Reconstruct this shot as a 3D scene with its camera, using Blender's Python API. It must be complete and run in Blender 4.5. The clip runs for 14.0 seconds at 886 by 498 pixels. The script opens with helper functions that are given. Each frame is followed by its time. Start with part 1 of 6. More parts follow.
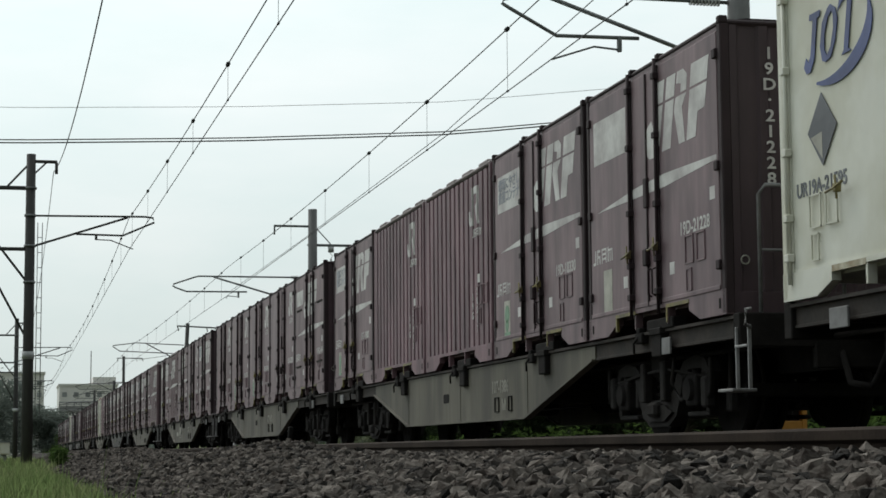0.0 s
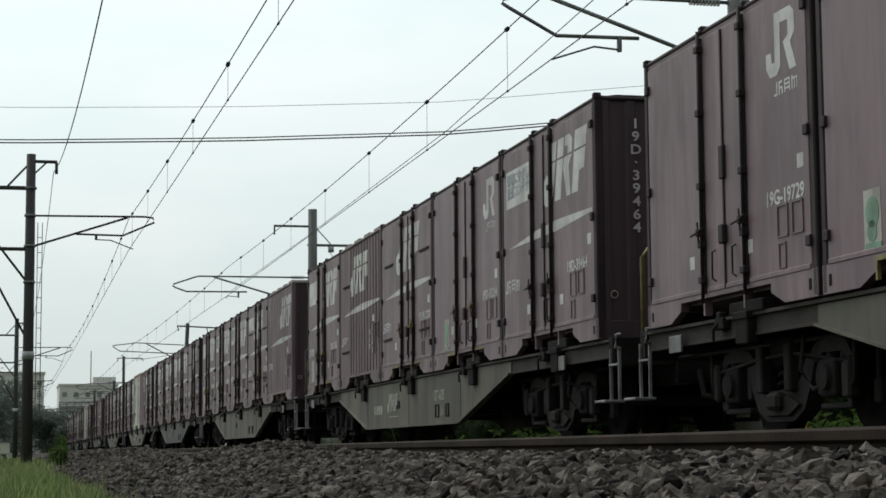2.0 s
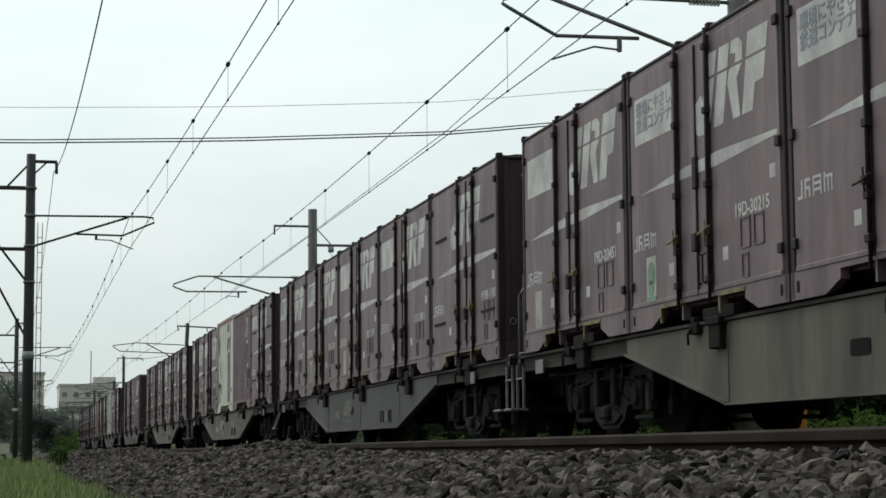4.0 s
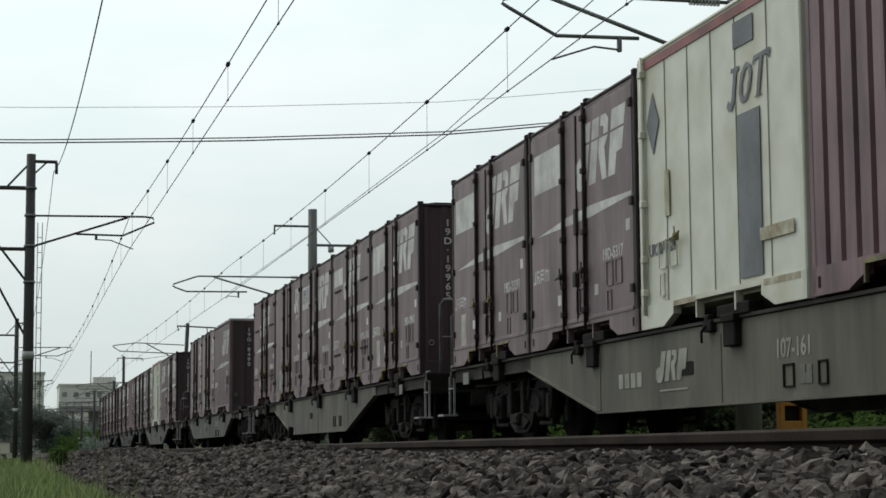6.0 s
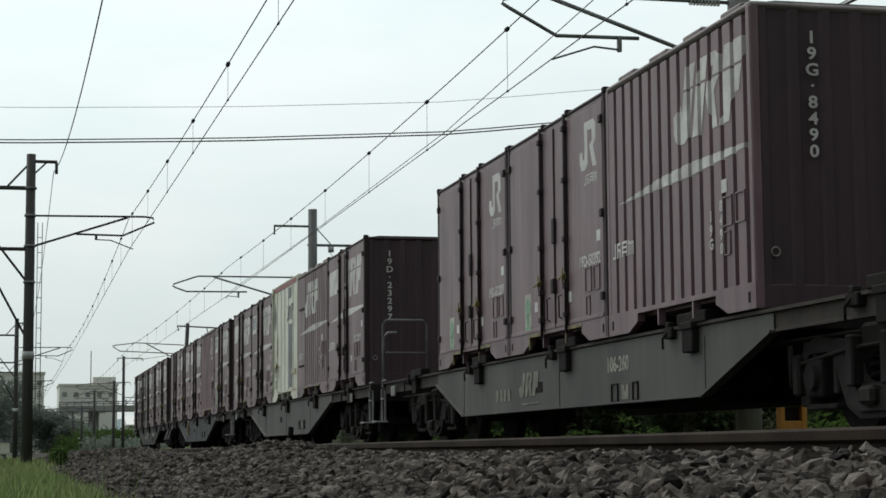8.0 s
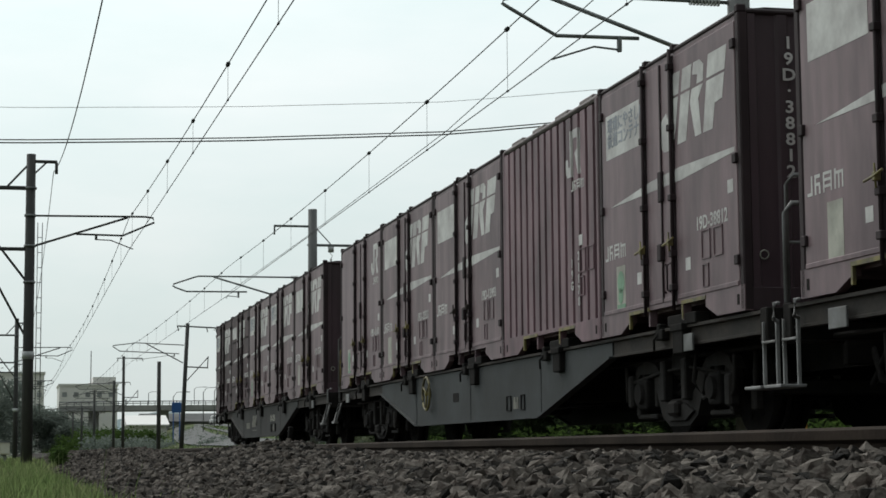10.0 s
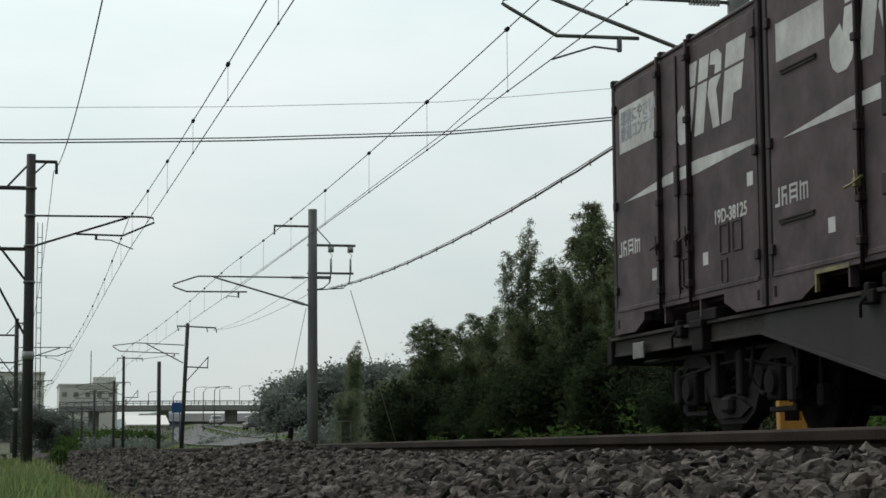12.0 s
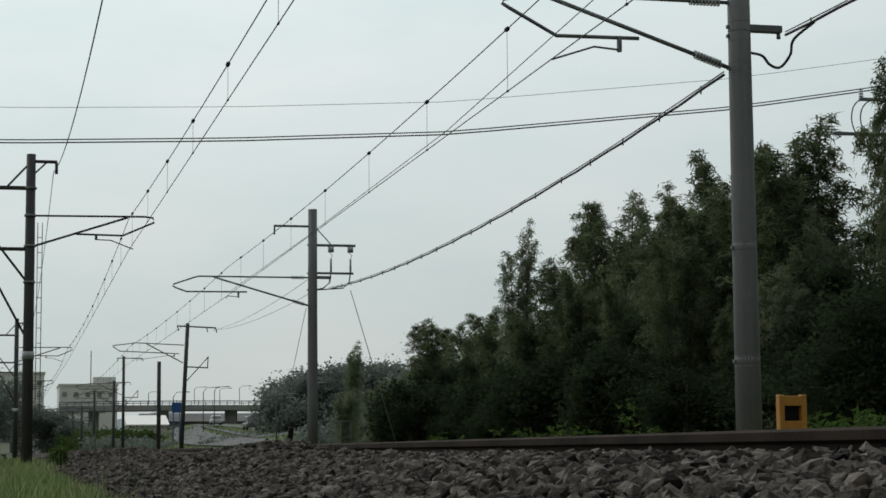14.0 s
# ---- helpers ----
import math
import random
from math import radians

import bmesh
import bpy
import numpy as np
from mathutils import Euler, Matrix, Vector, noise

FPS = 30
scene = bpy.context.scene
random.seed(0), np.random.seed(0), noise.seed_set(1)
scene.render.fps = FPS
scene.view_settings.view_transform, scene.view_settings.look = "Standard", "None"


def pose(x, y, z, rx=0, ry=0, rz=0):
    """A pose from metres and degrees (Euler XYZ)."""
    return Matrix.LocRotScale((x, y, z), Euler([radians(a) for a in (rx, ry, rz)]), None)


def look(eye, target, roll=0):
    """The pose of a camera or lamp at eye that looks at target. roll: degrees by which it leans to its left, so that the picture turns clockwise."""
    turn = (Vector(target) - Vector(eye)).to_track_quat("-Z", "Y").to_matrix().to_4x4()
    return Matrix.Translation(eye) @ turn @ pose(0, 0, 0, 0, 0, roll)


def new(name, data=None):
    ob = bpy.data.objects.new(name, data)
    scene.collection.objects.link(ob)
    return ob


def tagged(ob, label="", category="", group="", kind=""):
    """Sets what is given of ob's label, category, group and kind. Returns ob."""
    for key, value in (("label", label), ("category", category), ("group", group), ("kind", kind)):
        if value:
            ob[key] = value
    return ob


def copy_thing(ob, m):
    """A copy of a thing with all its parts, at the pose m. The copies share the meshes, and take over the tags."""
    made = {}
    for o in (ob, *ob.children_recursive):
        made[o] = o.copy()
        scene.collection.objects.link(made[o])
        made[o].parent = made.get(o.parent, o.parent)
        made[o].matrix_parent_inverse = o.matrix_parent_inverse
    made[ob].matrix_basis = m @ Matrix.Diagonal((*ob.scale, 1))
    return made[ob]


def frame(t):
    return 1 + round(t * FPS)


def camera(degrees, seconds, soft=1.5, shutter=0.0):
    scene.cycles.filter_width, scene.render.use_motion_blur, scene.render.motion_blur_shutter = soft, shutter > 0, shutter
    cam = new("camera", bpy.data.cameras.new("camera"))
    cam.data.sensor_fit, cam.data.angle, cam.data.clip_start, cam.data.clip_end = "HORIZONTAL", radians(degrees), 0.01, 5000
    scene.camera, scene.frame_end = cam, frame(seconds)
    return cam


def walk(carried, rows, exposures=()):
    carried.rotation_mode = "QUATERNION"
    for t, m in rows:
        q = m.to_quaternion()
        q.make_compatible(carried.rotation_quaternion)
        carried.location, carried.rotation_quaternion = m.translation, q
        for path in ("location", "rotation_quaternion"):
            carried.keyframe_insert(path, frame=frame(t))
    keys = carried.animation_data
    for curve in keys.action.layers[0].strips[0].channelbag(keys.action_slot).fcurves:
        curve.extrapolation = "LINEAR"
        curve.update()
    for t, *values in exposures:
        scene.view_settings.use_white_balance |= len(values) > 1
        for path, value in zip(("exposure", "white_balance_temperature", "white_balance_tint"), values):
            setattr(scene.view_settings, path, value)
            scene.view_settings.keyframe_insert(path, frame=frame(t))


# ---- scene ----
cam = camera(26.816, 14.0, soft=1.6, shutter=0.0)
EYE = (0.0, 0.0, -0.10)
YAW, PITCH, ROLL = radians(13.073), radians(6.194), -0.4415
AIM = (EYE[0] + math.sin(YAW) * math.cos(PITCH) * 100, EYE[1] + math.cos(YAW) * math.cos(PITCH) * 100,
       EYE[2] + math.sin(PITCH) * 100)
walk(cam, [(0.0, look(EYE, AIM, ROLL)), (14.0, look(EYE, AIM, ROLL))],
     exposures=[(0.0, 0.0), (11.4, -0.02), (12.6, -0.22), (14.0, -0.30)])

# ---- world and sun: a bright overcast sky ----
world = bpy.data.worlds.new("world")
scene.world = world
world.use_nodes = True
wt = world.node_tree
wt.nodes.clear()


def wnode(kind, **kw):
    n = wt.nodes.new(kind)
    for k, v in kw.items():
        n.inputs[k].default_value = v
    return n


sky = wt.nodes.new("ShaderNodeTexSky")
sky.sky_type = "NISHITA"
sky.sun_disc = False
sky.sun_elevation, sky.sun_rotation = radians(47), radians(-17)
sky.air_density, sky.dust_density = 1.0, 3.0
coord = wt.nodes.new("ShaderNodeTexCoord")
wmap = wnode("ShaderNodeMapping", Scale=(1.0, 1.0, 3.2))
wn = wnode("ShaderNodeTexNoise", Scale=5.5, Detail=6.0, Roughness=0.55)
ramp = wt.nodes.new("ShaderNodeValToRGB")
ramp.color_ramp.elements[0].position, ramp.color_ramp.elements[0].color = 0.30, (7.15, 8.25, 8.2, 1)
ramp.color_ramp.elements[1].position, ramp.color_ramp.elements[1].color = 0.72, (8.4, 9.0, 8.95, 1)
wmix = wt.nodes.new("ShaderNodeMix")
wmix.data_type = "RGBA"
wmix.inputs[0].default_value = 0.92
bg = wnode("ShaderNodeBackground", Strength=0.1)
wout = wt.nodes.new("ShaderNodeOutputWorld")
wt.links.new(coord.outputs["Generated"], wmap.inputs["Vector"])
wt.links.new(wmap.outputs["Vector"], wn.inputs["Vector"])
wt.links.new(wn.outputs["Fac"], ramp.inputs["Fac"])
wt.links.new(sky.outputs["Color"], wmix.inputs[6])
wt.links.new(ramp.outputs["Color"], wmix.inputs[7])
# the cloud cover grows brighter towards the zenith
sep = wt.nodes.new("ShaderNodeSeparateXYZ")
wt.links.new(coord.outputs["Generated"], sep.inputs["Vector"])
lift = wt.nodes.new("ShaderNodeMapRange")
lift.inputs["From Min"].default_value, lift.inputs["From Max"].default_value = 0.02, 0.26
lift.inputs["To Min"].default_value, lift.inputs["To Max"].default_value = 0.82, 1.05
wt.links.new(sep.outputs["Z"], lift.inputs["Value"])
wmul = wt.nodes.new("ShaderNodeVectorMath")
wmul.operation = "SCALE"
wt.links.new(wmix.outputs[2], wmul.inputs[0])
# and towards the veiled sun
glow = wt.nodes.new("ShaderNodeVectorMath")
glow.operation = "DOT_PRODUCT"
glow.inputs[1].default_value = (-0.20, 0.64, 0.74)
wt.links.new(coord.outputs["Generated"], glow.inputs[0])
veil = wt.nodes.new("ShaderNodeMapRange")
veil.inputs["From Min"].default_value, veil.inputs["From Max"].default_value = -1.0, 1.0
veil.inputs["To Min"].default_value, veil.inputs["To Max"].default_value = -0.33, 1.37
wt.links.new(glow.outputs["Value"], veil.inputs["Value"])
floor_light = wt.nodes.new("ShaderNodeMath")
floor_light.operation = "MAXIMUM"
floor_light.inputs[1].default_value = 0.20
wt.links.new(veil.outputs["Result"], floor_light.inputs[0])
both = wt.nodes.new("ShaderNodeMath")
both.operation = "MULTIPLY"
wt.links.new(lift.outputs["Result"], both.inputs[0])
wt.links.new(floor_light.outputs["Value"], both.inputs[1])
wt.links.new(both.outputs["Value"], wmul.inputs["Scale"])
wt.links.new(wmul.outputs["Vector"], bg.inputs["Color"])
wt.links.new(bg.outputs["Background"], wout.inputs["Surface"])

sun_data = bpy.data.lights.new("sun", "SUN")
sun_data.energy, sun_data.angle, sun_data.color = 1.25, radians(30), (1.0, 0.97, 0.93)
sun = new("sun", sun_data)
sun.matrix_world = look((-20, 64, 74), (0, 0, 0))


# ---- materials ----
def material(name, base, rough=0.7, metal=0.0, vary=0.25, grain=30.0, stain=1.2, bump=0.15, alt=None, spread=0.0,
             streak=False, spec=0.5, leaf=False):
    """A surface with grain, larger stains and fine relief. alt: the stains' colour. spread: change from piece to piece."""
    m = bpy.data.materials.new(name)
    m.use_nodes = True
    nt = m.node_tree
    b = nt.nodes["Principled BSDF"]
    b.inputs["Roughness"].default_value, b.inputs["Metallic"].default_value = rough, metal
    b.inputs["Specular IOR Level"].default_value = spec
    tc = nt.nodes.new("ShaderNodeTexCoord")
    mp = nt.nodes.new("ShaderNodeMapping")
    if streak:
        mp.inputs["Scale"].default_value = (1.0, 1.0, 0.30)
    shift = nt.nodes.new("ShaderNodeVectorMath")
    shift.operation = "SCALE"
    shift.inputs[0].default_value = (13.0, 29.0, 17.0)
    own = nt.nodes.new("ShaderNodeObjectInfo")
    nt.links.new(own.outputs["Random"], shift.inputs["Scale"])
    add = nt.nodes.new("ShaderNodeVectorMath")
    add.operation = "ADD"
    nt.links.new(tc.outputs["Object"], add.inputs[0])
    nt.links.new(shift.outputs["Vector"], add.inputs[1])
    nt.links.new(add.outputs["Vector"], mp.inputs["Vector"])
    fine = nt.nodes.new("ShaderNodeTexNoise")
    fine.inputs["Scale"].default_value, fine.inputs["Detail"].default_value = grain, 4.0
    nt.links.new(mp.outputs["Vector"], fine.inputs["Vector"])
    big = nt.nodes.new("ShaderNodeTexNoise")
    big.inputs["Scale"].default_value, big.inputs["Detail"].default_value = stain, 5.0
    nt.links.new(mp.outputs["Vector"], big.inputs["Vector"])
    alt = alt or tuple(c * 0.55 for c in base)
    r = nt.nodes.new("ShaderNodeValToRGB")
    r.color_ramp.elements[0].position, r.color_ramp.elements[1].position = 0.38, 0.66
    r.color_ramp.elements[0].color, r.color_ramp.elements[1].color = (*base, 1), (*alt, 1)
    nt.links.new(big.outputs["Fac"], r.inputs["Fac"])
    hsv = nt.nodes.new("ShaderNodeHueSaturation")
    nt.links.new(r.outputs["Color"], hsv.inputs["Color"])
    rng = nt.nodes.new("ShaderNodeMapRange")
    rng.inputs["To Min"].default_value, rng.inputs["To Max"].default_value = 1 - vary, 1 + vary
    nt.links.new(fine.outputs["Fac"], rng.inputs["Value"])
    if spread:
        info = nt.nodes.new("ShaderNodeNewGeometry")
        r2 = nt.nodes.new("ShaderNodeMapRange")
        r2.inputs["To Min"].default_value, r2.inputs["To Max"].default_value = 1 - spread, 1 + spread
        nt.links.new(info.outputs["Random Per Island"], r2.inputs["Value"])
        mul = nt.nodes.new("ShaderNodeMath")
        mul.operation = "MULTIPLY"
        nt.links.new(rng.outputs["Result"], mul.inputs[0])
        nt.links.new(r2.outputs["Result"], mul.inputs[1])
        nt.links.new(mul.outputs["Value"], hsv.inputs["Value"])
    else:
        nt.links.new(rng.outputs["Result"], hsv.inputs["Value"])
    colour = hsv.outputs["Color"]
    if streak:
        # narrow runs of dirt washed down the surface
        mp2 = nt.nodes.new("ShaderNodeMapping")
        mp2.inputs["Scale"].default_value = (9.0, 9.0, 0.35)
        nt.links.new(add.outputs["Vector"], mp2.inputs["Vector"])
        runs = nt.nodes.new("ShaderNodeTexNoise")
        runs.inputs["Scale"].default_value, runs.inputs["Detail"].default_value = 1.0, 6.0
        nt.links.new(mp2.outputs["Vector"], runs.inputs["Vector"])
        r3 = nt.nodes.new("ShaderNodeMapRange")
        r3.inputs["From Min"].default_value, r3.inputs["From Max"].default_value = 0.32, 0.72
        r3.inputs["To Min"].default_value, r3.inputs["To Max"].default_value = 1.06, 0.80
        nt.links.new(runs.outputs["Fac"], r3.inputs["Value"])
        wash = nt.nodes.new("ShaderNodeVectorMath")
        wash.operation = "SCALE"
        nt.links.new(colour, wash.inputs[0])
        nt.links.new(r3.outputs["Result"], wash.inputs["Scale"])
        colour = wash.outputs["Vector"]
    nt.links.new(colour, b.inputs["Base Color"])
    if leaf:
        # light passes through the blades
        glow_through = nt.nodes.new("ShaderNodeBsdfTranslucent")
        blend = nt.nodes.new("ShaderNodeMixShader")
        blend.inputs[0].default_value = 0.5
        nt.links.new(colour, glow_through.inputs["Color"])
        nt.links.new(b.outputs["BSDF"], blend.inputs[1])
        nt.links.new(glow_through.outputs["BSDF"], blend.inputs[2])
        nt.links.new(blend.outputs["Shader"], nt.nodes["Material Output"].inputs["Surface"])
    if bump:
        bp = nt.nodes.new("ShaderNodeBump")
        bp.inputs["Strength"].default_value, bp.inputs["Distance"].default_value = bump, 0.01
        nt.links.new(fine.outputs["Fac"], bp.inputs["Height"])
        nt.links.new(bp.outputs["Normal"], b.inputs["Normal"])
    return m


M = dict(
    maroon=material("maroon_paint", (0.217, 0.146, 0.159), 0.55, 0, 0.22, 11, 2.3, 0.06, (0.118, 0.075, 0.085), 0, True),
    maroon_new=material("maroon_paint_fresh", (0.196, 0.127, 0.142), 0.5, 0, 0.18, 11, 2.0, 0.05, (0.125, 0.072, 0.086), 0, True),
    maroon_dull=material("maroon_paint_faded", (0.230, 0.136, 0.157), 0.6, 0, 0.24, 10, 2.4, 0.08, (0.116, 0.070, 0.081), 0, True),
    maroon_brown=material("maroon_paint_weathered_brown", (0.180, 0.116, 0.124), 0.65, 0, 0.24, 10, 2.4, 0.08, (0.105, 0.070, 0.074), 0, True),
    maroon_sooty=material("maroon_paint_sooty", (0.100, 0.066, 0.072), 0.7, 0, 0.28, 11, 2.6, 0.1, (0.046, 0.032, 0.035), spec=0.3),
    maroon_dark=material("maroon_paint_dark", (0.042, 0.028, 0.031), 0.7, 0, 0.2, 12, 1.5, 0.1, spec=0.25),
    white=material("white_marking", (0.62, 0.61, 0.59), 0.6, 0, 0.18, 16, 2.6, 0.03, (0.40, 0.375, 0.37)),
    faded=material("faded_marking", (0.36, 0.35, 0.30), 0.7, 0, 0.25, 16, 4.0, 0.03, (0.20, 0.19, 0.165)),
    cream=material("cream_marking", (0.44, 0.43, 0.37), 0.6, 0, 0.22, 14, 3.0, 0.03, (0.27, 0.26, 0.22)),
    text_grey=material("blue_grey_lettering", (0.36, 0.38, 0.43), 0.6, 0, 0.1, 20, 2, 0.0),
    green=material("green_sticker", (0.17, 0.33, 0.20), 0.5, 0, 0.2, 15, 4, 0.0),
    yellow=material("yellow_paint", (0.24, 0.20, 0.065), 0.6, 0, 0.3, 20, 6, 0.1, (0.09, 0.075, 0.045)),
    steel_dark=material("dark_steel", (0.042, 0.038, 0.035), 0.8, 0.0, 0.3, 25, 3, 0.15, (0.060, 0.050, 0.044), spec=0.15),
    bogie=material("bogie_iron", (0.027, 0.025, 0.024), 0.9, 0, 0.4, 18, 3.5, 0.2, (0.022, 0.019, 0.017), spec=0.15),
    # darker maroon for the end walls and end sills
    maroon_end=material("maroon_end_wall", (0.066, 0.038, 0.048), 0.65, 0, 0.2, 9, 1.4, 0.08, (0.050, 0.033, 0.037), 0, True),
    black=material("grimy_black", (0.022, 0.020, 0.019), 0.9, 0, 0.3, 25, 3, 0.2, spec=0.1),
    olive=material("olive_grey_paint", (0.128, 0.117, 0.088), 0.7, 0, 0.22, 10, 1.6, 0.06, (0.060, 0.054, 0.041), 0, True),
    grey_dark=material("dark_grey_paint", (0.070, 0.067, 0.061), 0.65, 0, 0.2, 10, 1.0, 0.06, (0.040, 0.038, 0.034), 0, True),
    grey_black=material("sooty_grey_paint", (0.038, 0.037, 0.035), 0.75, 0, 0.2, 10, 1.0, 0.06, (0.022, 0.021, 0.020), spec=0.25),
    grey_blue=material("blue_grey_paint", (0.046, 0.050, 0.052), 0.7, 0, 0.18, 10, 1.0, 0.06, (0.028, 0.029, 0.029), spec=0.3),
    step_grey=material("pale_grey_step_paint", (0.27, 0.27, 0.27), 0.6, 0, 0.2, 20, 3, 0.1, (0.13, 0.125, 0.12)),
    worn=material("worn_off_marking", (0.21, 0.20, 0.165), 0.7, 0, 0.3, 16, 5.0, 0.03, (0.09, 0.085, 0.07)),
    dusty=material("dusty_roof_paint", (0.27, 0.235, 0.235), 0.75, 0, 0.2, 12, 2.0, 0.06, (0.17, 0.145, 0.145)),
    galv_dull=material("dull_grey_tube_paint", (0.19, 0.19, 0.19), 0.6, 0, 0.2, 20, 3, 0.1, (0.10, 0.097, 0.093)),
    box_white=material("off_white_paint", (0.68, 0.68, 0.60), 0.5, 0, 0.08, 5, 1.3, 0.04, (0.52, 0.51, 0.40)),
    rust=material("rust_stain", (0.32, 0.26, 0.17), 0.8, 0, 0.3, 12, 6, 0.2, (0.50, 0.48, 0.38)),
    band_red=material("dull_red_band", (0.30, 0.10, 0.10), 0.6, 0, 0.15, 15, 2, 0.0),
    band_blue=material("blue_marking", (0.09, 0.12, 0.30), 0.55, 0, 0.12, 15, 2, 0.0),
    slate=material("slate_marking", (0.17, 0.18, 0.20), 0.6, 0, 0.15, 15, 2, 0.0),
    rail=material("rail_steel", (0.036, 0.026, 0.020), 0.9, 0.0, 0.3, 40, 3, 0.2, (0.020, 0.014, 0.011), spec=0.1),
    ballast=material("crushed_stone", (0.096, 0.084, 0.074), 0.95, 0, 0.5, 70, 22, 0.8, (0.036, 0.028, 0.024), 0.95, spec=0.15),
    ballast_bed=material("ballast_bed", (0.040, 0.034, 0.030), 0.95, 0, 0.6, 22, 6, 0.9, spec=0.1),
    concrete=material("pole_concrete", (0.19, 0.19, 0.19), 0.85, 0, 0.15, 25, 1.4, 0.15, (0.14, 0.14, 0.14), 0, True),
    sleeper=material("sleeper_concrete", (0.24, 0.22, 0.20), 0.9, 0, 0.2, 30, 3, 0.2),
    pole_dark=material("weathered_dark_pole", (0.056, 0.054, 0.052), 0.75, 0.0, 0.25, 18, 1.5, 0.15, (0.036, 0.035, 0.034), 0, True),
    galv=material("galvanised_steel", (0.22, 0.23, 0.235), 0.55, 0.4, 0.15, 30, 3, 0.08),
    wire=material("wire_copper_dark", (0.035, 0.037, 0.038), 0.6, 0.3, 0.2, 40, 4, 0.0),
    porcelain=material("grey_porcelain", (0.45, 0.46, 0.46), 0.3, 0, 0.08, 30, 3, 0.0),
    grass=material("grass", (0.135, 0.200, 0.070), 0.8, 0, 0.25, 6, 1.1, 0.0, (0.200, 0.210, 0.110), 0.5, spec=0.05, leaf=True),
    weeds=material("weed_leaves", (0.060, 0.100, 0.026), 0.85, 0, 0.2, 6, 0.6, 0.0, (0.05, 0.085, 0.024), 0.3, spec=0.05, leaf=True),
    bamboo=material("bamboo_leaves", (0.145, 0.172, 0.092), 0.8, 0, 0.2, 3, 0.5, 0.0, (0.056, 0.076, 0.038), 0.6, spec=0.08, leaf=True),
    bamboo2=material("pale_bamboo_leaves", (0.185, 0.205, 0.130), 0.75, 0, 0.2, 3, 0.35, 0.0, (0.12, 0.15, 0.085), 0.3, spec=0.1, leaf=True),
    # darker than the bamboo: deep shade low in the grove is put into the leaves
    broad=material("broad_leaves", (0.034, 0.048, 0.023), 0.9, 0, 0.2, 3, 0.35, 0.0, (0.024, 0.036, 0.018), 0.25, spec=0.05, leaf=True),
    # paler than the near leaves: distance haze is put into this colour
    hazed_leaf=material("hazed_distant_foliage", (0.175, 0.200, 0.175), 0.95, 0, 0.25, 0.8, 0.1, 0.0, (0.150, 0.176, 0.155), 0.25, spec=0.0, leaf=True),
    bark=material("bark", (0.085, 0.075, 0.055), 0.9, 0, 0.3, 14, 2, 0.3),
    soil=material("grassy_ground", (0.070, 0.100, 0.035), 0.95, 0, 0.35, 1.5, 0.06, 0.3, (0.10, 0.10, 0.055), spec=0.15),
    asphalt=material("asphalt", (0.10, 0.10, 0.10), 0.9, 0, 0.15, 8, 0.2, 0.1),
    pale_concrete=material("pale_concrete", (0.34, 0.34, 0.33), 0.85, 0, 0.1, 2, 0.2, 0.05, (0.27, 0.27, 0.26)),
    facade=material("white_facade", (0.80, 0.78, 0.76), 0.85, 0, 0.05, 1.5, 0.1, 0.0, (0.72, 0.70, 0.68)),
    # pale panes: the haze over distant windows is put into the glass colour
    window=material("window_glass", (0.34, 0.35, 0.36), 0.25, 0, 0.1, 2, 0.3, 0.0),
    signal_yellow=material("orange_yellow_paint", (0.44, 0.20, 0.026), 0.6, 0, 0.15, 12, 2, 0.05, (0.4, 0.18, 0.025)),
    sign_blue=material("blue_sign", (0.03, 0.12, 0.36), 0.5, 0, 0.1, 3, 0.4, 0.0),
    # blue-grey of distance haze painted into the hills
    hill=material("hazed_far_hill", (0.26, 0.32, 0.33), 1.0, 0, 0.1, 0.02, 0.005, 0.0, spec=0.0),
    car_white=material("white_car_paint", (0.75, 0.75, 0.75), 0.3, 0, 0.03, 3, 0.5, 0.0),
    car_grey=material("grey_car_paint", (0.2, 0.2, 0.21), 0.3, 0, 0.03, 3, 0.5, 0.0),
)


# ---- building blocks ----
def box(bm, x0, x1, y0, y1, z0, z1):
    v = [bm.verts.new(p) for p in ((x0, y0, z0), (x1, y0, z0), (x1, y1, z0), (x0, y1, z0),
                                   (x0, y0, z1), (x1, y0, z1), (x1, y1, z1), (x0, y1, z1))]
    for f in ((3, 2, 1, 0), (4, 5, 6, 7), (0, 1, 5, 4), (1, 2, 6, 5), (2, 3, 7, 6), (3, 0, 4, 7)):
        bm.faces.new([v[i] for i in f])
    return v


def soft_box(bm, x0, x1, y0, y1, z0, z1, r=0.015, seg=1):
    """A box with its edges rounded off."""
    b = bmesh.new()
    box(b, x0, x1, y0, y1, z0, z1)
    bmesh.ops.bevel(b, geom=b.edges[:], offset=r, segments=seg, affect="EDGES", profile=0.5)
    me = bpy.data.meshes.new("tmp")
    b.to_mesh(me)
    b.free()
    bm.from_mesh(me)
    bpy.data.meshes.remove(me)


def prism_x(bm, poly, x0, x1):
    """A polygon in (y, z) with depth from x0 to x1."""
    a = [bm.verts.new((x0, y, z)) for y, z in poly]
    b = [bm.verts.new((x1, y, z)) for y, z in poly]
    bm.faces.new(a)
    bm.faces.new(b[::-1])
    n = len(poly)
    for i in range(n):
        bm.faces.new((a[i], b[i], b[(i + 1) % n], a[(i + 1) % n]))


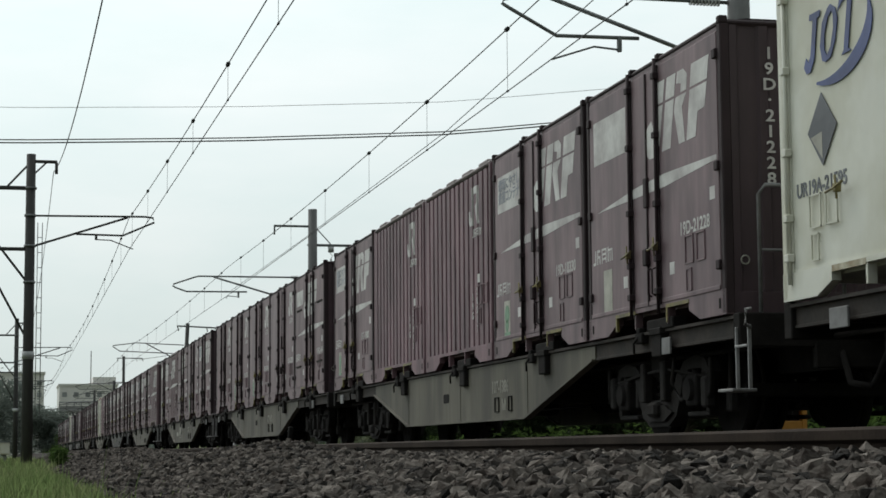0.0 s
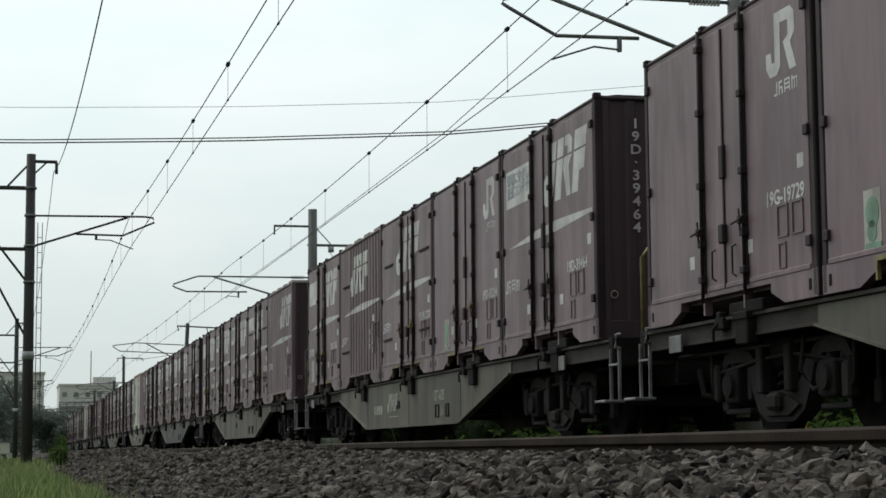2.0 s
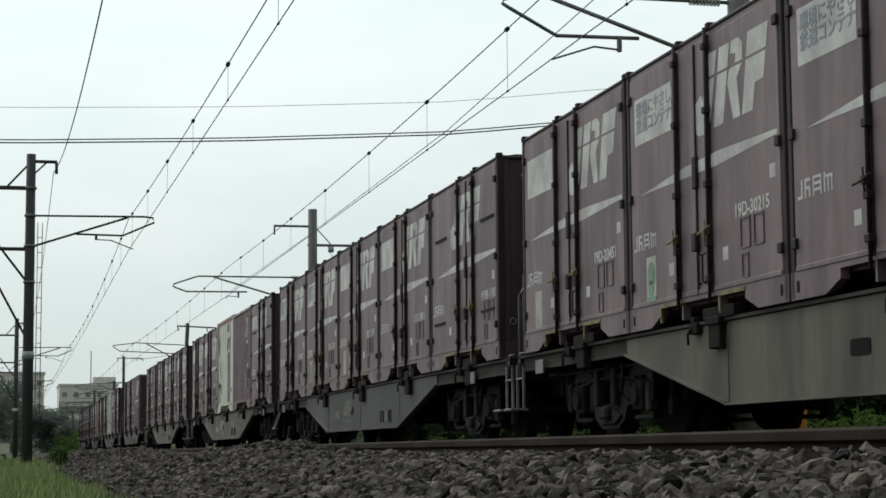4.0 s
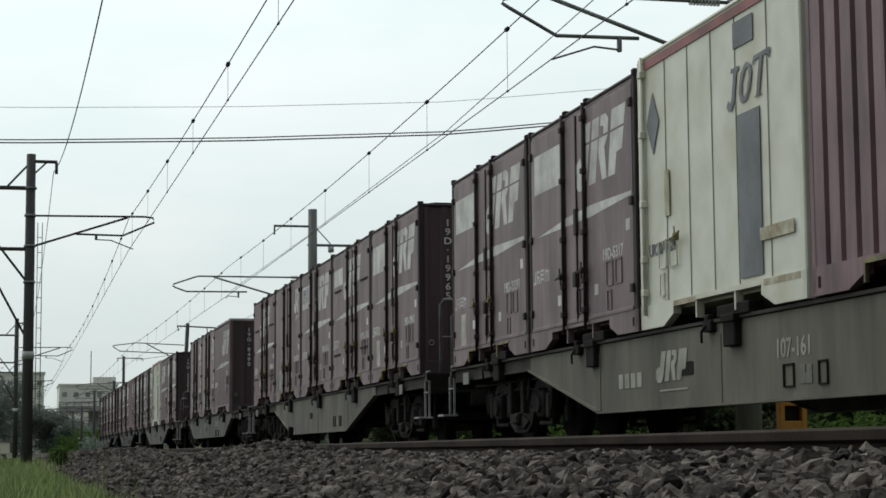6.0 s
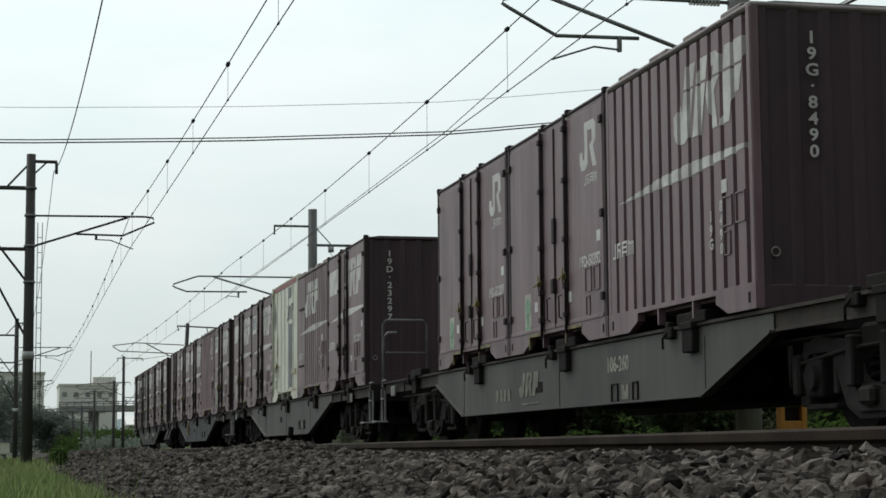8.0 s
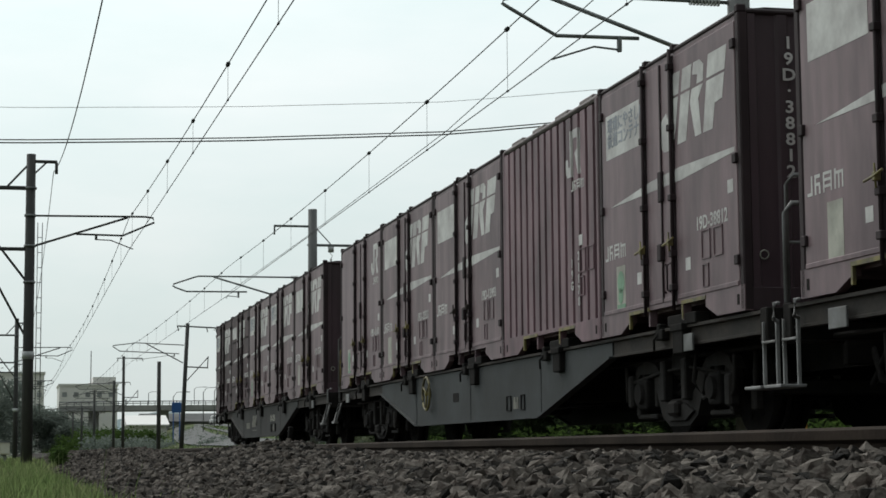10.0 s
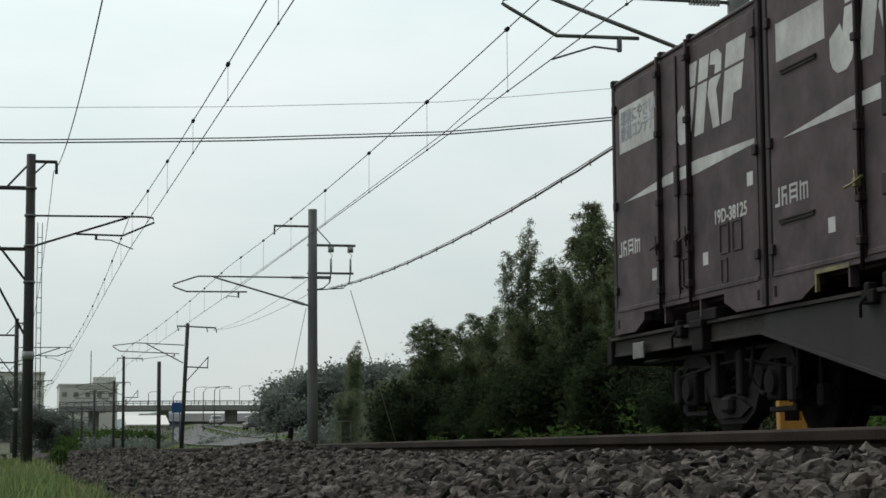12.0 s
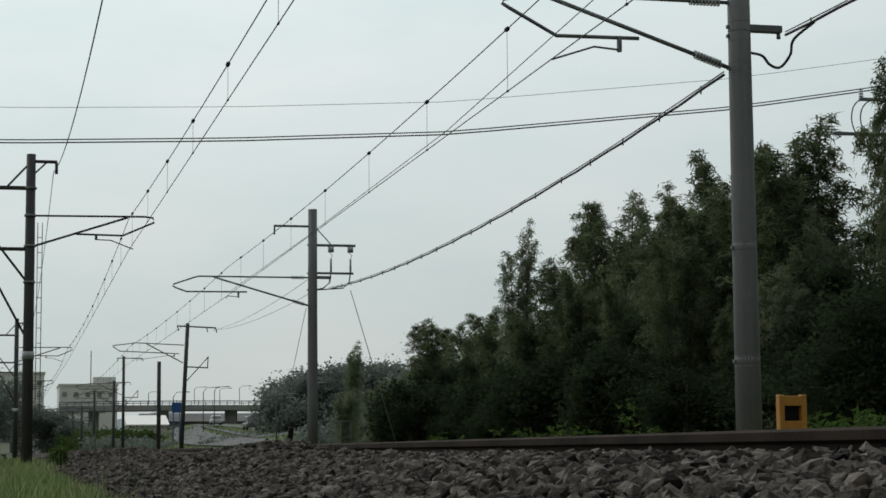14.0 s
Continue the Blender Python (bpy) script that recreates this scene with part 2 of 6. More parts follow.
def prism_y(bm, poly, y0, y1):
    """A polygon in (x, z) with depth from y0 to y1."""
    a = [bm.verts.new((x, y0, z)) for x, z in poly]
    b = [bm.verts.new((x, y1, z)) for x, z in poly]
    bm.faces.new(a)
    bm.faces.new(b[::-1])
    n = len(poly)
    for i in range(n):
        bm.faces.new((a[i], b[i], b[(i + 1) % n], a[(i + 1) % n]))


def tube(bm, pts, r, n=8, r_end=None, cap=True):
    """A round bar along the points; r_end tapers it."""
    pts = [Vector(p) for p in pts]
    rings = []
    for i, p in enumerate(pts):
        d = (pts[min(i + 1, len(pts) - 1)] - pts[max(i - 1, 0)]).normalized()
        side = d.cross(Vector((0, 0, 1)) if abs(d.z) < 0.9 else Vector((0, 1, 0))).normalized()
        up = side.cross(d)
        rr = r if r_end is None else r + (r_end - r) * i / (len(pts) - 1)
        rings.append([bm.verts.new(p + (side * math.cos(a) + up * math.sin(a)) * rr)
                      for a in (2 * math.pi * k / n for k in range(n))])
    for a, b in zip(rings, rings[1:]):
        for k in range(n):
            f = bm.faces.new((a[k], a[(k + 1) % n], b[(k + 1) % n], b[k]))
            f.smooth = True
    if cap:
        bm.faces.new(rings[0][::-1])
        bm.faces.new(rings[-1])


def disc_x(bm, x0, x1, y, z, r, n=20):
    tube(bm, [(x0, y, z), (x1, y, z)], r, n)


MESHES = {}


def cached(key, builder, mat):
    """One mesh for all alike parts."""
    k = (key, mat.name)
    if k not in MESHES:
        bm = bmesh.new()
        builder(bm)
        bmesh.ops.recalc_face_normals(bm, faces=bm.faces)
        me = bpy.data.meshes.new(key)
        bm.to_mesh(me)
        bm.free()
        me.materials.append(mat)
        MESHES[k] = me
    return MESHES[k]


def shared(name, key, builder, mat, parent=None, label="", at=None):
    ob = new(name, cached(key, builder, mat))
    ob.parent = parent
    if at is not None:
        ob.matrix_basis = at
    return tagged(ob, label)


def part(name, bm, mat, parent=None, label=""):
    bmesh.ops.recalc_face_normals(bm, faces=bm.faces)
    me = bpy.data.meshes.new(name)
    bm.to_mesh(me)
    bm.free()
    me.materials.append(mat)
    ob = new(name, me)
    ob.parent = parent
    return tagged(ob, label)


def raw(name, verts, faces, mat, parent=None, smooth=False):
    """One mesh from arrays."""
    me = bpy.data.meshes.new(name)
    verts, faces = np.asarray(verts, dtype=np.float32), np.asarray(faces, dtype=np.int32)
    n, k = faces.shape
    me.vertices.add(len(verts))
    me.vertices.foreach_set("co", verts.ravel())
    me.loops.add(n * k)
    me.loops.foreach_set("vertex_index", faces.ravel())
    me.polygons.add(n)
    me.polygons.foreach_set("loop_start", np.arange(0, n * k, k, dtype=np.int32))
    me.polygons.foreach_set("use_smooth", np.full(n, smooth))
    me.update(calc_edges=True)
    me.materials.append(mat)
    ob = new(name, me)
    ob.parent = parent
    return ob


def lettering(text, size, mat, vertical=False):
    """Flat letters with a little depth, in the xy plane; cached by what they say."""
    k = ("text", text, round(size, 3), mat.name, vertical)
    if k not in MESHES:
        c = bpy.data.curves.new("lettering", "FONT")
        c.body = "\n".join(text) if vertical else text
        c.size, c.extrude, c.offset, c.resolution_u = size, 0.002, 0.003 * size / 0.15, 3
        c.align_x = "CENTER" if vertical else "LEFT"
        c.space_line = 0.95
        ob = new("lettering", c)
        me = bpy.data.meshes.new_from_object(ob.evaluated_get(bpy.context.evaluated_depsgraph_get()))
        bpy.data.objects.remove(ob)
        bpy.data.curves.remove(c)
        me.materials.clear()
        me.materials.append(mat)
        MESHES[k] = me
    return MESHES[k]


SIDE = Matrix(((0, 0, -1, 0), (-1, 0, 0, 0), (0, 1, 0, 0), (0, 0, 0, 1)))  # letters that face -x and read towards -y
FRONT = Matrix(((1, 0, 0, 0), (0, 0, -1, 0), (0, 1, 0, 0), (0, 0, 0, 1)))  # letters that face -y and read towards +x


def write_on(name, text, size, mat, parent, x, y, z, turn=SIDE, vertical=False, label=""):
    ob = new(name, lettering(text, size, mat, vertical))
    ob.parent = parent
    ob.matrix_basis = Matrix.Translation((x, y, z)) @ turn
    return tagged(ob, label)


def thing(name, label, category, group="", kind="", at=None):
    ob = new(name)
    ob.empty_display_size = 0.3
    if at is not None:
        ob.matrix_basis = at
    return tagged(ob, label, category, group, kind)


def clip(poly, axis, value, keep_above):
    """The part of a polygon on one side of a line."""
    out = []
    for i, p in enumerate(poly):
        q = poly[(i + 1) % len(poly)]
        a, b = p[axis] - value, q[axis] - value
        if not keep_above:
            a, b = -a, -b
        if a >= 0:
            out.append(p)
        if (a >= 0) != (b >= 0):
            f = a / (a - b)
            out.append((p[0] + (q[0] - p[0]) * f, p[1] + (q[1] - p[1]) * f))
    return out


# ---- track ----
TRACK_NEAR, TRACK_FAR = 3.14, 6.94     # centre lines; rails 0.535 m to each side
CW, CL, CH = 1.225, 3.715, 2.5         # a container's half width, length and height
NEAR_FACE = -CW
SIDE_Z0, SIDE_Z1 = 0.19, 2.42


# ---- freight containers: y = 0 is the leading end, the visible side faces -x ----
def logo_bars(w_left, z0, s, poly):
    """Shapes in (rightwards, up) units turned into (y, z) on the side."""
    return [(w_left - u * s, z0 + v * s) for u, v in poly]


BIG_MARK = [
    [(0.04, 0.05), (0.0, 0.13), (0.0, 0.27), (0.18, 0.35), (0.22, 0.28), (0.32, 0.67), (0.56, 0.67), (0.42, 0.17), (0.36, 0.05), (0.27, 0.0), (0.12, 0.0)],
    [(0.46, 0.02), (0.68, 0.02), (0.85, 0.67), (0.62, 0.67)],
    [(0.89, 0.67), (1.04, 0.67), (1.13, 0.61), (1.11, 0.45), (0.99, 0.34), (1.05, 0.02), (0.90, 0.02), (0.79, 0.33), (0.83, 0.44), (0.96, 0.47), (0.98, 0.55), (0.86, 0.57)],
    [(1.09, 0.02), (1.31, 0.02), (1.37, 0.23), (1.54, 0.24), (1.66, 0.67), (1.24, 0.67)],
]
SMALL_MARK = [
    [(0.0, 0.08), (0.0, 0.2), (0.10, 0.2), (0.11, 0.11), (0.17, 0.11), (0.17, 0.50), (0.28, 0.50), (0.28, 0.06), (0.2, 0.0), (0.07, 0.0)],
    [(0.22, 0.50), (0.48, 0.50), (0.56, 0.44), (0.56, 0.28), (0.47, 0.22), (0.58, 0.0), (0.45, 0.0), (0.34, 0.24), (0.43, 0.28), (0.43, 0.40), (0.22, 0.41)],
]
RIBS = 14


def fold_profile(ribs=RIBS):
    """Places along the side and depths of the folded sheet."""
    prof = [(0.07, 0.0)]
    step = (CL - 0.16) / RIBS
    for i in range(ribs):
        y = 0.08 + i * step
        prof += [(y + 0.004, 0.0), (y + 0.020, 0.075), (y + 0.072, 0.075), (y + 0.090, 0.0)]
    return prof + [(CL - 0.07, 0.0)]


def on_face(bm, polys, corrugated, slit=None, thick=0.004):
    """Paint on the side; on a folded side it follows the folds."""
    for p in polys:
        pieces = [clip(p, 1, slit + 0.012, True), clip(p, 1, slit - 0.012, False)] if slit else [p]
        for q in pieces:
            if not corrugated:
                if len(q) > 2:
                    prism_x(bm, q, NEAR_FACE - thick, NEAR_FACE + 0.001)
                continue
            prof = fold_profile(corrugated)
            for (ya, da), (yb, db) in zip(prof, prof[1:]):
                s = clip(clip(q, 0, ya, True), 0, yb, False)
                if len(s) > 2:
                    bm.faces.new([bm.verts.new((NEAR_FACE - thick + da + (db - da) * (y - ya) / (yb - ya), y, z)) for y, z in s])


def smooth_body(bm):
    soft_box(bm, -CW + 0.012, CW - 0.012, 0.03, CL - 0.03, 0.17, CH - 0.04, 0.02)


def corrugated_body(bm):
    box(bm, -CW + 0.085, CW - 0.012, 0.03, CL - 0.03, 0.17, CH - 0.05)


def corrugation(bm, ribs=RIBS):
    """The folded side sheet; with fewer ribs the rear stays smooth."""
    prof = fold_profile(ribs)
    lo = [bm.verts.new((NEAR_FACE + d, y, SIDE_Z0)) for y, d in prof]
    hi = [bm.verts.new((NEAR_FACE + d, y, SIDE_Z1 - 0.02)) for y, d in prof]
    for i in range(len(prof) - 1):
        bm.faces.new((lo[i], lo[i + 1], hi[i + 1], hi[i]))


def roof(bm):
    """A thin crowned roof with a lip all round."""
    soft_box(bm, -CW, CW, 0.0, CL, CH - 0.075, CH - 0.02, 0.02)
    prism_y(bm, [(-CW + 0.05, CH - 0.03), (CW - 0.05, CH - 0.03), (CW - 0.25, CH), (-CW + 0.25, CH)], 0.05, CL - 0.05)


def roof_nub(bm):
    soft_box(bm, -CW - 0.012, -CW + 0.07, -0.035, 0.035, CH - 0.06, CH + 0.008, 0.01)


def roof_tab(bm):
    soft_box(bm, -CW + 0.02, CW - 0.02, -0.23, 0.23, CH - 0.03, CH + 0.022, 0.015)


def corner_post(bm):
    soft_box(bm, 0, 0.085, 0, 0.085, 0.0, CH - 0.05, 0.012)


def base_frame(bm):
    """Sill on two sloped feet, with a rimmed fork pocket inside each; the middle stays open for the lock."""
    for side in (-1, 1):
        x0, x1 = (-CW - 0.004, -CW + 0.07) if side < 0 else (CW - 0.07, CW)
        box(bm, x0, x1, 0.0, CL, 0.168, 0.212)
        for e, d in ((0.0, 1), (CL, -1)):
            prism_x(bm, [(e, 0.0), (e + d * 0.60, 0.0), (e + d * 0.86, 0.095), (e + d * 0.86, 0.168), (e, 0.168)], x0, x1)
            box(bm, x0 + 0.004, x1, min(e + d * 1.40, e + d * 1.43), max(e + d * 1.40, e + d * 1.43), 0.02, 0.168)
    box(bm, -CW + 0.1, CW - 0.1, 0.1, CL - 0.1, 0.145, 0.17)


def end_sill(bm):
    soft_box(bm, -CW + 0.07, CW - 0.07, 0.002, 0.06, 0.0, 0.19, 0.006)


def lifting_slot(bm):
    """Black plate on a foot; its colour stands for the shade in an upright slot."""
    prism_x(bm, [(-0.022, 0.055), (0.022, 0.055), (0.022, 0.14), (-0.022, 0.14)], -CW - 0.007, -CW)


def pocket_edge(bm):
    """Worn yellow edging of a fork pocket."""
    box(bm, -CW - 0.009, -CW + 0.02, -0.29, 0.29, 0.160, 0.192)
    box(bm, -CW - 0.008, -CW + 0.02, 0.262, 0.29, 0.03, 0.160)


def door_leaf(y0, y1):
    def build(bm):
        soft_box(bm, -CW - 0.002, -CW + 0.02, y0, y1, SIDE_Z0 + 0.01, SIDE_Z1 - 0.03, 0.006)
        soft_box(bm, -CW - 0.012, -CW + 0.0, y0 + 0.01, y1 - 0.01, SIDE_Z0 + 0.02, SIDE_Z0 + 0.06, 0.004)
    return build


def lock_rod(bm):
    tube(bm, [(-0.03, 0, 0.12), (-0.03, 0, CH - 0.04)], 0.017, 8)
    box(bm, -0.012, 0.0, -0.024, 0.024, 0.2, CH - 0.1)
    for z in (0.32, 0.62, 1.12, 1.75, 2.3):
        soft_box(bm, -0.058, 0.0, -0.038, 0.038, z - 0.03, z + 0.03, 0.006)


def latch(bm):
    soft_box(bm, -0.08, -0.03, -0.024, 0.024, -0.032, 0.032, 0.006)
    tube(bm, [(-0.07, 0.16, -0.015), (-0.075, 0.0, 0.0), (-0.07, -0.12, 0.03)], 0.010, 6)
    tube(bm, [(-0.06, 0.0, -0.08), (-0.07, 0.0, 0.09)], 0.009, 6)


def seam(bm):
    box(bm, -0.016, 0.0, -0.012, 0.012, SIDE_Z0 + 0.02, SIDE_Z1 - 0.04)
    soft_box(bm, -0.034, 0.0, -0.045, 0.045, 1.12, 1.40, 0.008)
    soft_box(bm, -0.05, 0.0, -0.05, 0.05, 0.58, 0.74, 0.01)


def handle(bm):
    tube(bm, [(0, 0, 0.13), (-0.035, 0, 0.11), (-0.035, 0, -0.11), (0, 0, -0.13)], 0.009, 6)


def hinge(bm):
    soft_box(bm, -0.03, 0.02, -0.03, 0.05, -0.04, 0.04, 0.006)


def card_frame(bm):
    """Thin rims of the card holders."""
    for y0, y1 in ((0.22, 0.42), (0.50, 0.70)):
        for a, b, c, d in ((y0, y1, 0.50, 0.512), (y0, y1, 0.738, 0.75), (y0, y0 + 0.012, 0.5, 0.75), (y1 - 0.012, y1, 0.5, 0.75)):
            box(bm, -CW - 0.012, -CW, a, b, c, d)
    for a, b, c, d in ((0.55, 0.68, 0.26, 0.27), (0.55, 0.68, 0.45, 0.46), (0.55, 0.56, 0.26, 0.46), (0.67, 0.68, 0.26, 0.46)):
        box(bm, -CW - 0.012, -CW, a, b, c, d)


def painted_square(bm):
    box(bm, -CW - 0.004, -CW, -0.06, 0.06, -0.055, 0.055)


def operator_bars(y, z, s):
    """Writing too small to read, and a firm's mark: plain bars of its size."""
    def build(bm):
        for k, (a, b, c, d) in enumerate(((0.0, 0.08, 0.0, 0.025), (0.06, 0.085, 0.0, 0.14), (0.12, 0.145, 0.0, 0.14), (0.145, 0.21, 0.115, 0.14), (0.145, 0.21, 0.06, 0.082), (0.19, 0.215, 0.0, 0.06),
                                          (0.26, 0.40, 0.12, 0.14), (0.26, 0.40, 0.075, 0.095), (0.26, 0.40, 0.03, 0.05), (0.26, 0.28, 0.0, 0.12), (0.38, 0.40, 0.0, 0.12),
                                          (0.44, 0.465, 0.0, 0.14), (0.44, 0.58, 0.10, 0.12), (0.50, 0.52, 0.0, 0.12), (0.56, 0.58, 0.0, 0.12))):
            box(bm, -CW - 0.004, -CW, y - b * s, y - a * s, z + c * s, z + d * s)
    return build


def stripe(bm, corrugated=False):
    z = 1.255
    on_face(bm, [[(CL - 0.34, z), (2.2, z + 0.0), (1.4, z + 0.0), (0.14, z + 0.055), (0.14, z + 0.095), (1.4, z + 0.12), (2.2, z + 0.095)]], corrugated)


def white_panel(bm):
    on_face(bm, [[(2.48, 1.74), (3.48, 1.74), (3.48, 2.18), (2.48, 2.18)]], False, thick=0.004)


def slot_panel(bm):
    on_face(bm, [[(2.58, 1.86), (3.46, 1.86), (3.46, 2.16), (2.58, 2.16)]], False, thick=0.004)


def vent(bm):
    """A louvred slot under a small drip lip."""
    box(bm, -CW - 0.014, -CW + 0.01, -0.31, 0.31, 0.0, 0.022)
    prism_x(bm, [(-0.32, 0.024), (0.32, 0.024), (0.32, 0.036), (-0.32, 0.036)], -CW - 0.022, -CW)


def sticker(bm):
    box(bm, -CW - 0.004, -CW, 2.76, 3.02, 0.24, 0.66)


def sticker_mark(bm):
    for r, y, z in ((0.10, 2.89, 0.50), (0.07, 2.90, 0.37)):
        prism_x(bm, [(y + r * math.cos(a), z + r * 1.1 * math.sin(a)) for a in np.linspace(0, 2 * math.pi, 16, endpoint=False)], -CW - 0.007, -CW)
    box(bm, -CW - 0.007, -CW, 2.76, 3.0, 0.25, 0.29)


def end_mark(bm):
    for p in BIG_MARK:
        prism_y(bm, [(0.08 + u * 0.55, 1.86 + v * 0.55) for u, v in p], -0.004, 0.002)


def end_ring(bm):
    """Small painted ring low on the end wall."""
    tube(bm, [(-1.05 + 0.036 * math.cos(a), -0.002, 0.45 + 0.036 * math.sin(a)) for a in np.linspace(0, 2 * math.pi, 17)], 0.007, 4, cap=False)


def end_wall(bm):
    """Shallow folded sheet between the corner posts."""
    prof = [(-CW + 0.08, 0.0)]
    for k in range(8):
        x = -CW + 0.12 + k * (2 * CW - 0.24) / 8
        prof += [(x + 0.02, 0.0), (x + 0.045, 0.022), (x + 0.20, 0.022), (x + 0.225, 0.0)]
    prof += [(CW - 0.08, 0.0)]
    lo = [bm.verts.new((x, 0.004 + d, 0.19)) for x, d in prof]
    hi = [bm.verts.new((x, 0.004 + d, 2.43)) for x, d in prof]
    for i in range(len(prof) - 1):
        bm.faces.new((lo[i], lo[i + 1], hi[i + 1], hi[i]))


PAINTS = ("maroon", "maroon_new", "maroon_dull")


def container(kind, number, paint="maroon", sticky=True, words=False, on_end=False):
    """kind: mark, plain, vent (smooth sides), rib, rib_mark, rib_vent (folded sides)."""
    body = M[paint]
    ribbed = {"rib": RIBS, "rib_mark": RIBS, "rib_vent": 11}.get(kind, 0)
    look_of = {"mark": "with white mark and stripe on smooth doors", "plain": "with smooth side doors, small white mark",
               "vent": "with slotted vents and white stripe", "rib": "with deeply ribbed sides",
               "rib_mark": "with ribbed sides, white mark and stripe", "rib_vent": "with ribbed vented sides and white stripe"}[kind]
    c = thing("freight_container", "maroon steel freight container " + look_of, "container", "containers on the train")
    if ribbed:
        shared("body", "ribbed_body", corrugated_body, body, c)
        shared("side_sheet", "folded_side_%d" % ribbed, lambda bm: corrugation(bm, ribbed), body, c)
        for k in range(4):
            shared("roof_panel", "roof_tab", roof_tab, M["dusty"], c, at=pose(0, 0.45 + k * 0.9, 0))
    else:
        shared("body", "smooth_body", smooth_body, body, c)
        rods = {"mark": (0.422, 0.625), "vent": (0.325, 0.545)}.get(kind, (0.355, 0.605))
        key = kind
        shared("door", "door_front_" + key, door_leaf(0.10, (rods[0] - 0.01) * CL), body, c)
        shared("door", "door_middle_" + key, door_leaf((rods[0] + 0.01) * CL, (rods[1] - 0.01) * CL), body, c)
        shared("door", "door_rear_" + key, door_leaf((rods[1] + 0.01) * CL, CL - 0.10), body, c)
        for y in rods:
            shared("lock_rod", "lock_rod", lock_rod, M["maroon_dark"], c, at=pose(-CW, y * CL, 0))
            shared("latch", "latch", latch, M["yellow" if sticky else "steel_dark"], c, "worn latch handle", at=pose(-CW, y * CL + 0.0, 0.72))
        shared("door_seam", "seam", seam, M["maroon_dark"], c, at=pose(-CW, sum(rods) / 2 * CL - (0.06 if kind == "mark" else 0), 0))
        for y in ((0.46, 0.49) if kind == "mark" else (0.42, 0.54)):
            shared("door_handle", "handle", handle, M["maroon_dark"], c, at=pose(-CW, y * CL, 0.42))
        for y in (0.10, CL - 0.12):
            for z in (0.42, 1.25, 2.2):
                shared("hinge", "hinge", hinge, M["maroon_dark"], c, at=pose(-CW, y, z))
        for y in (0.03, rods[0] * CL, rods[1] * CL, CL - 0.03):
            shared("roof_nub", "roof_nub", roof_nub, M["maroon_dark"], c, at=pose(0, y, 0))
    shared("roof", "roof", roof, M["dusty" if ribbed else "maroon_dark"], c)
    # dark posts on smooth containers thicken the dark line where two of them meet
    for x, y in ((-CW - 0.004, -0.002), (CW - 0.075, -0.002), (-CW - 0.004, CL - 0.083), (CW - 0.075, CL - 0.083)):
        shared("corner_post", "corner_post", corner_post, M["maroon_dark"] if not ribbed else body, c, at=pose(x, y, 0))
    shared("base_frame", "base_frame", base_frame, body, c)
    for y in (0.13, CL - 0.13):
        shared("lifting_slot", "lifting_slot", lifting_slot, M["black"], c, at=pose(0, y, 0))
    if sticky:
        for y in (1.145, CL - 1.145):
            shared("pocket_edge", "pocket_edge", pocket_edge, M["yellow"], c, "worn yellow fork pocket edging", at=pose(0, y, 0))
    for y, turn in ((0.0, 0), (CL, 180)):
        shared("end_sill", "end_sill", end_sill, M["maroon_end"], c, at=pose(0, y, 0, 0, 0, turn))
    shared("end_wall", "end_wall", end_wall, M["maroon_end"], c, "dark maroon end wall")
    for y, z in (((0.62, 1.06),) if ribbed else ((0.25, 1.04), (1.26, 0.50), (2.55, 0.49))):
        shared("painted_square", "painted_square", painted_square, M["white"], c, at=pose(0, y, z))
    face = -CW - 0.003
    if kind in ("mark", "vent", "rib_mark", "rib_vent"):
        left = {"mark": 1.92, "vent": 2.50, "rib_mark": 1.78, "rib_vent": 2.72}[kind]

        def big(bm):
            on_face(bm, [logo_bars(left, 1.56, 1.0, p) for p in BIG_MARK], ribbed, slit=2.02)
        shared("painted_mark", "big_mark_" + kind, big, M["white"], c, "slanted white painted mark")
        shared("stripe", "stripe_%d" % ribbed, lambda bm: stripe(bm, ribbed), M["white"], c, "tapering white stripe")
        shared("operator_mark", "operator_low", operator_bars(3.55, 0.74, 1.05), M["white"], c)
    if kind == "mark":
        shared("panel", "white_panel", white_panel, M["white"], c, "white painted panel")
        if words:
            write_on("lettering", "環境にやさしい\n鉄道コンテナ", 0.158, M["text_grey"], c, -CW - 0.005, 3.43, 2.01)
    if kind == "vent" and number.startswith("V19C"):
        shared("panel", "slot_panel", slot_panel, M["white"], c, "white painted panel")
    if kind in ("vent", "rib_vent"):
        for y0, y1, z in ((0.22, 0.82, 1.745), (2.75, 3.35, 1.745), (0.22, 0.82, 0.60), (2.85, 3.45, 0.60)):
            if kind == "vent" or y0 > 2:
                shared("vent", "vent_slot", vent, M["steel_dark"], c, "dark slotted vent", at=pose(0, (y0 + y1) / 2, z))
    if kind in ("plain", "rib"):
        def small(bm):
            on_face(bm, [logo_bars(1.12 if ribbed else 0.84, 1.76, 0.98, p) for p in SMALL_MARK], ribbed)
        shared("painted_mark", "small_mark_%d" % ribbed, small, M["white"], c, "small white painted mark")
        shared("operator_mark", "operator_high_%d" % ribbed, operator_bars(0.92 if ribbed else 0.70, 1.60, 0.75), M["white"], c)
    if not ribbed:
        shared("card_frame", "card_frame", card_frame, body, c, at=pose(0, 0.22 if kind == "mark" else 0.0, 0))
        if sticky and kind in ("plain", "mark"):
            shared("sticker", "sticker", sticker, M["cream"], c, "pale sticker", at=pose(0, 0.2 if kind == "mark" else 0.0, 0))
            if kind == "plain" or words:
                shared("sticker_mark", "sticker_mark", sticker_mark, M["green"], c, at=pose(0, 0.2 if kind == "mark" else 0.0, 0))
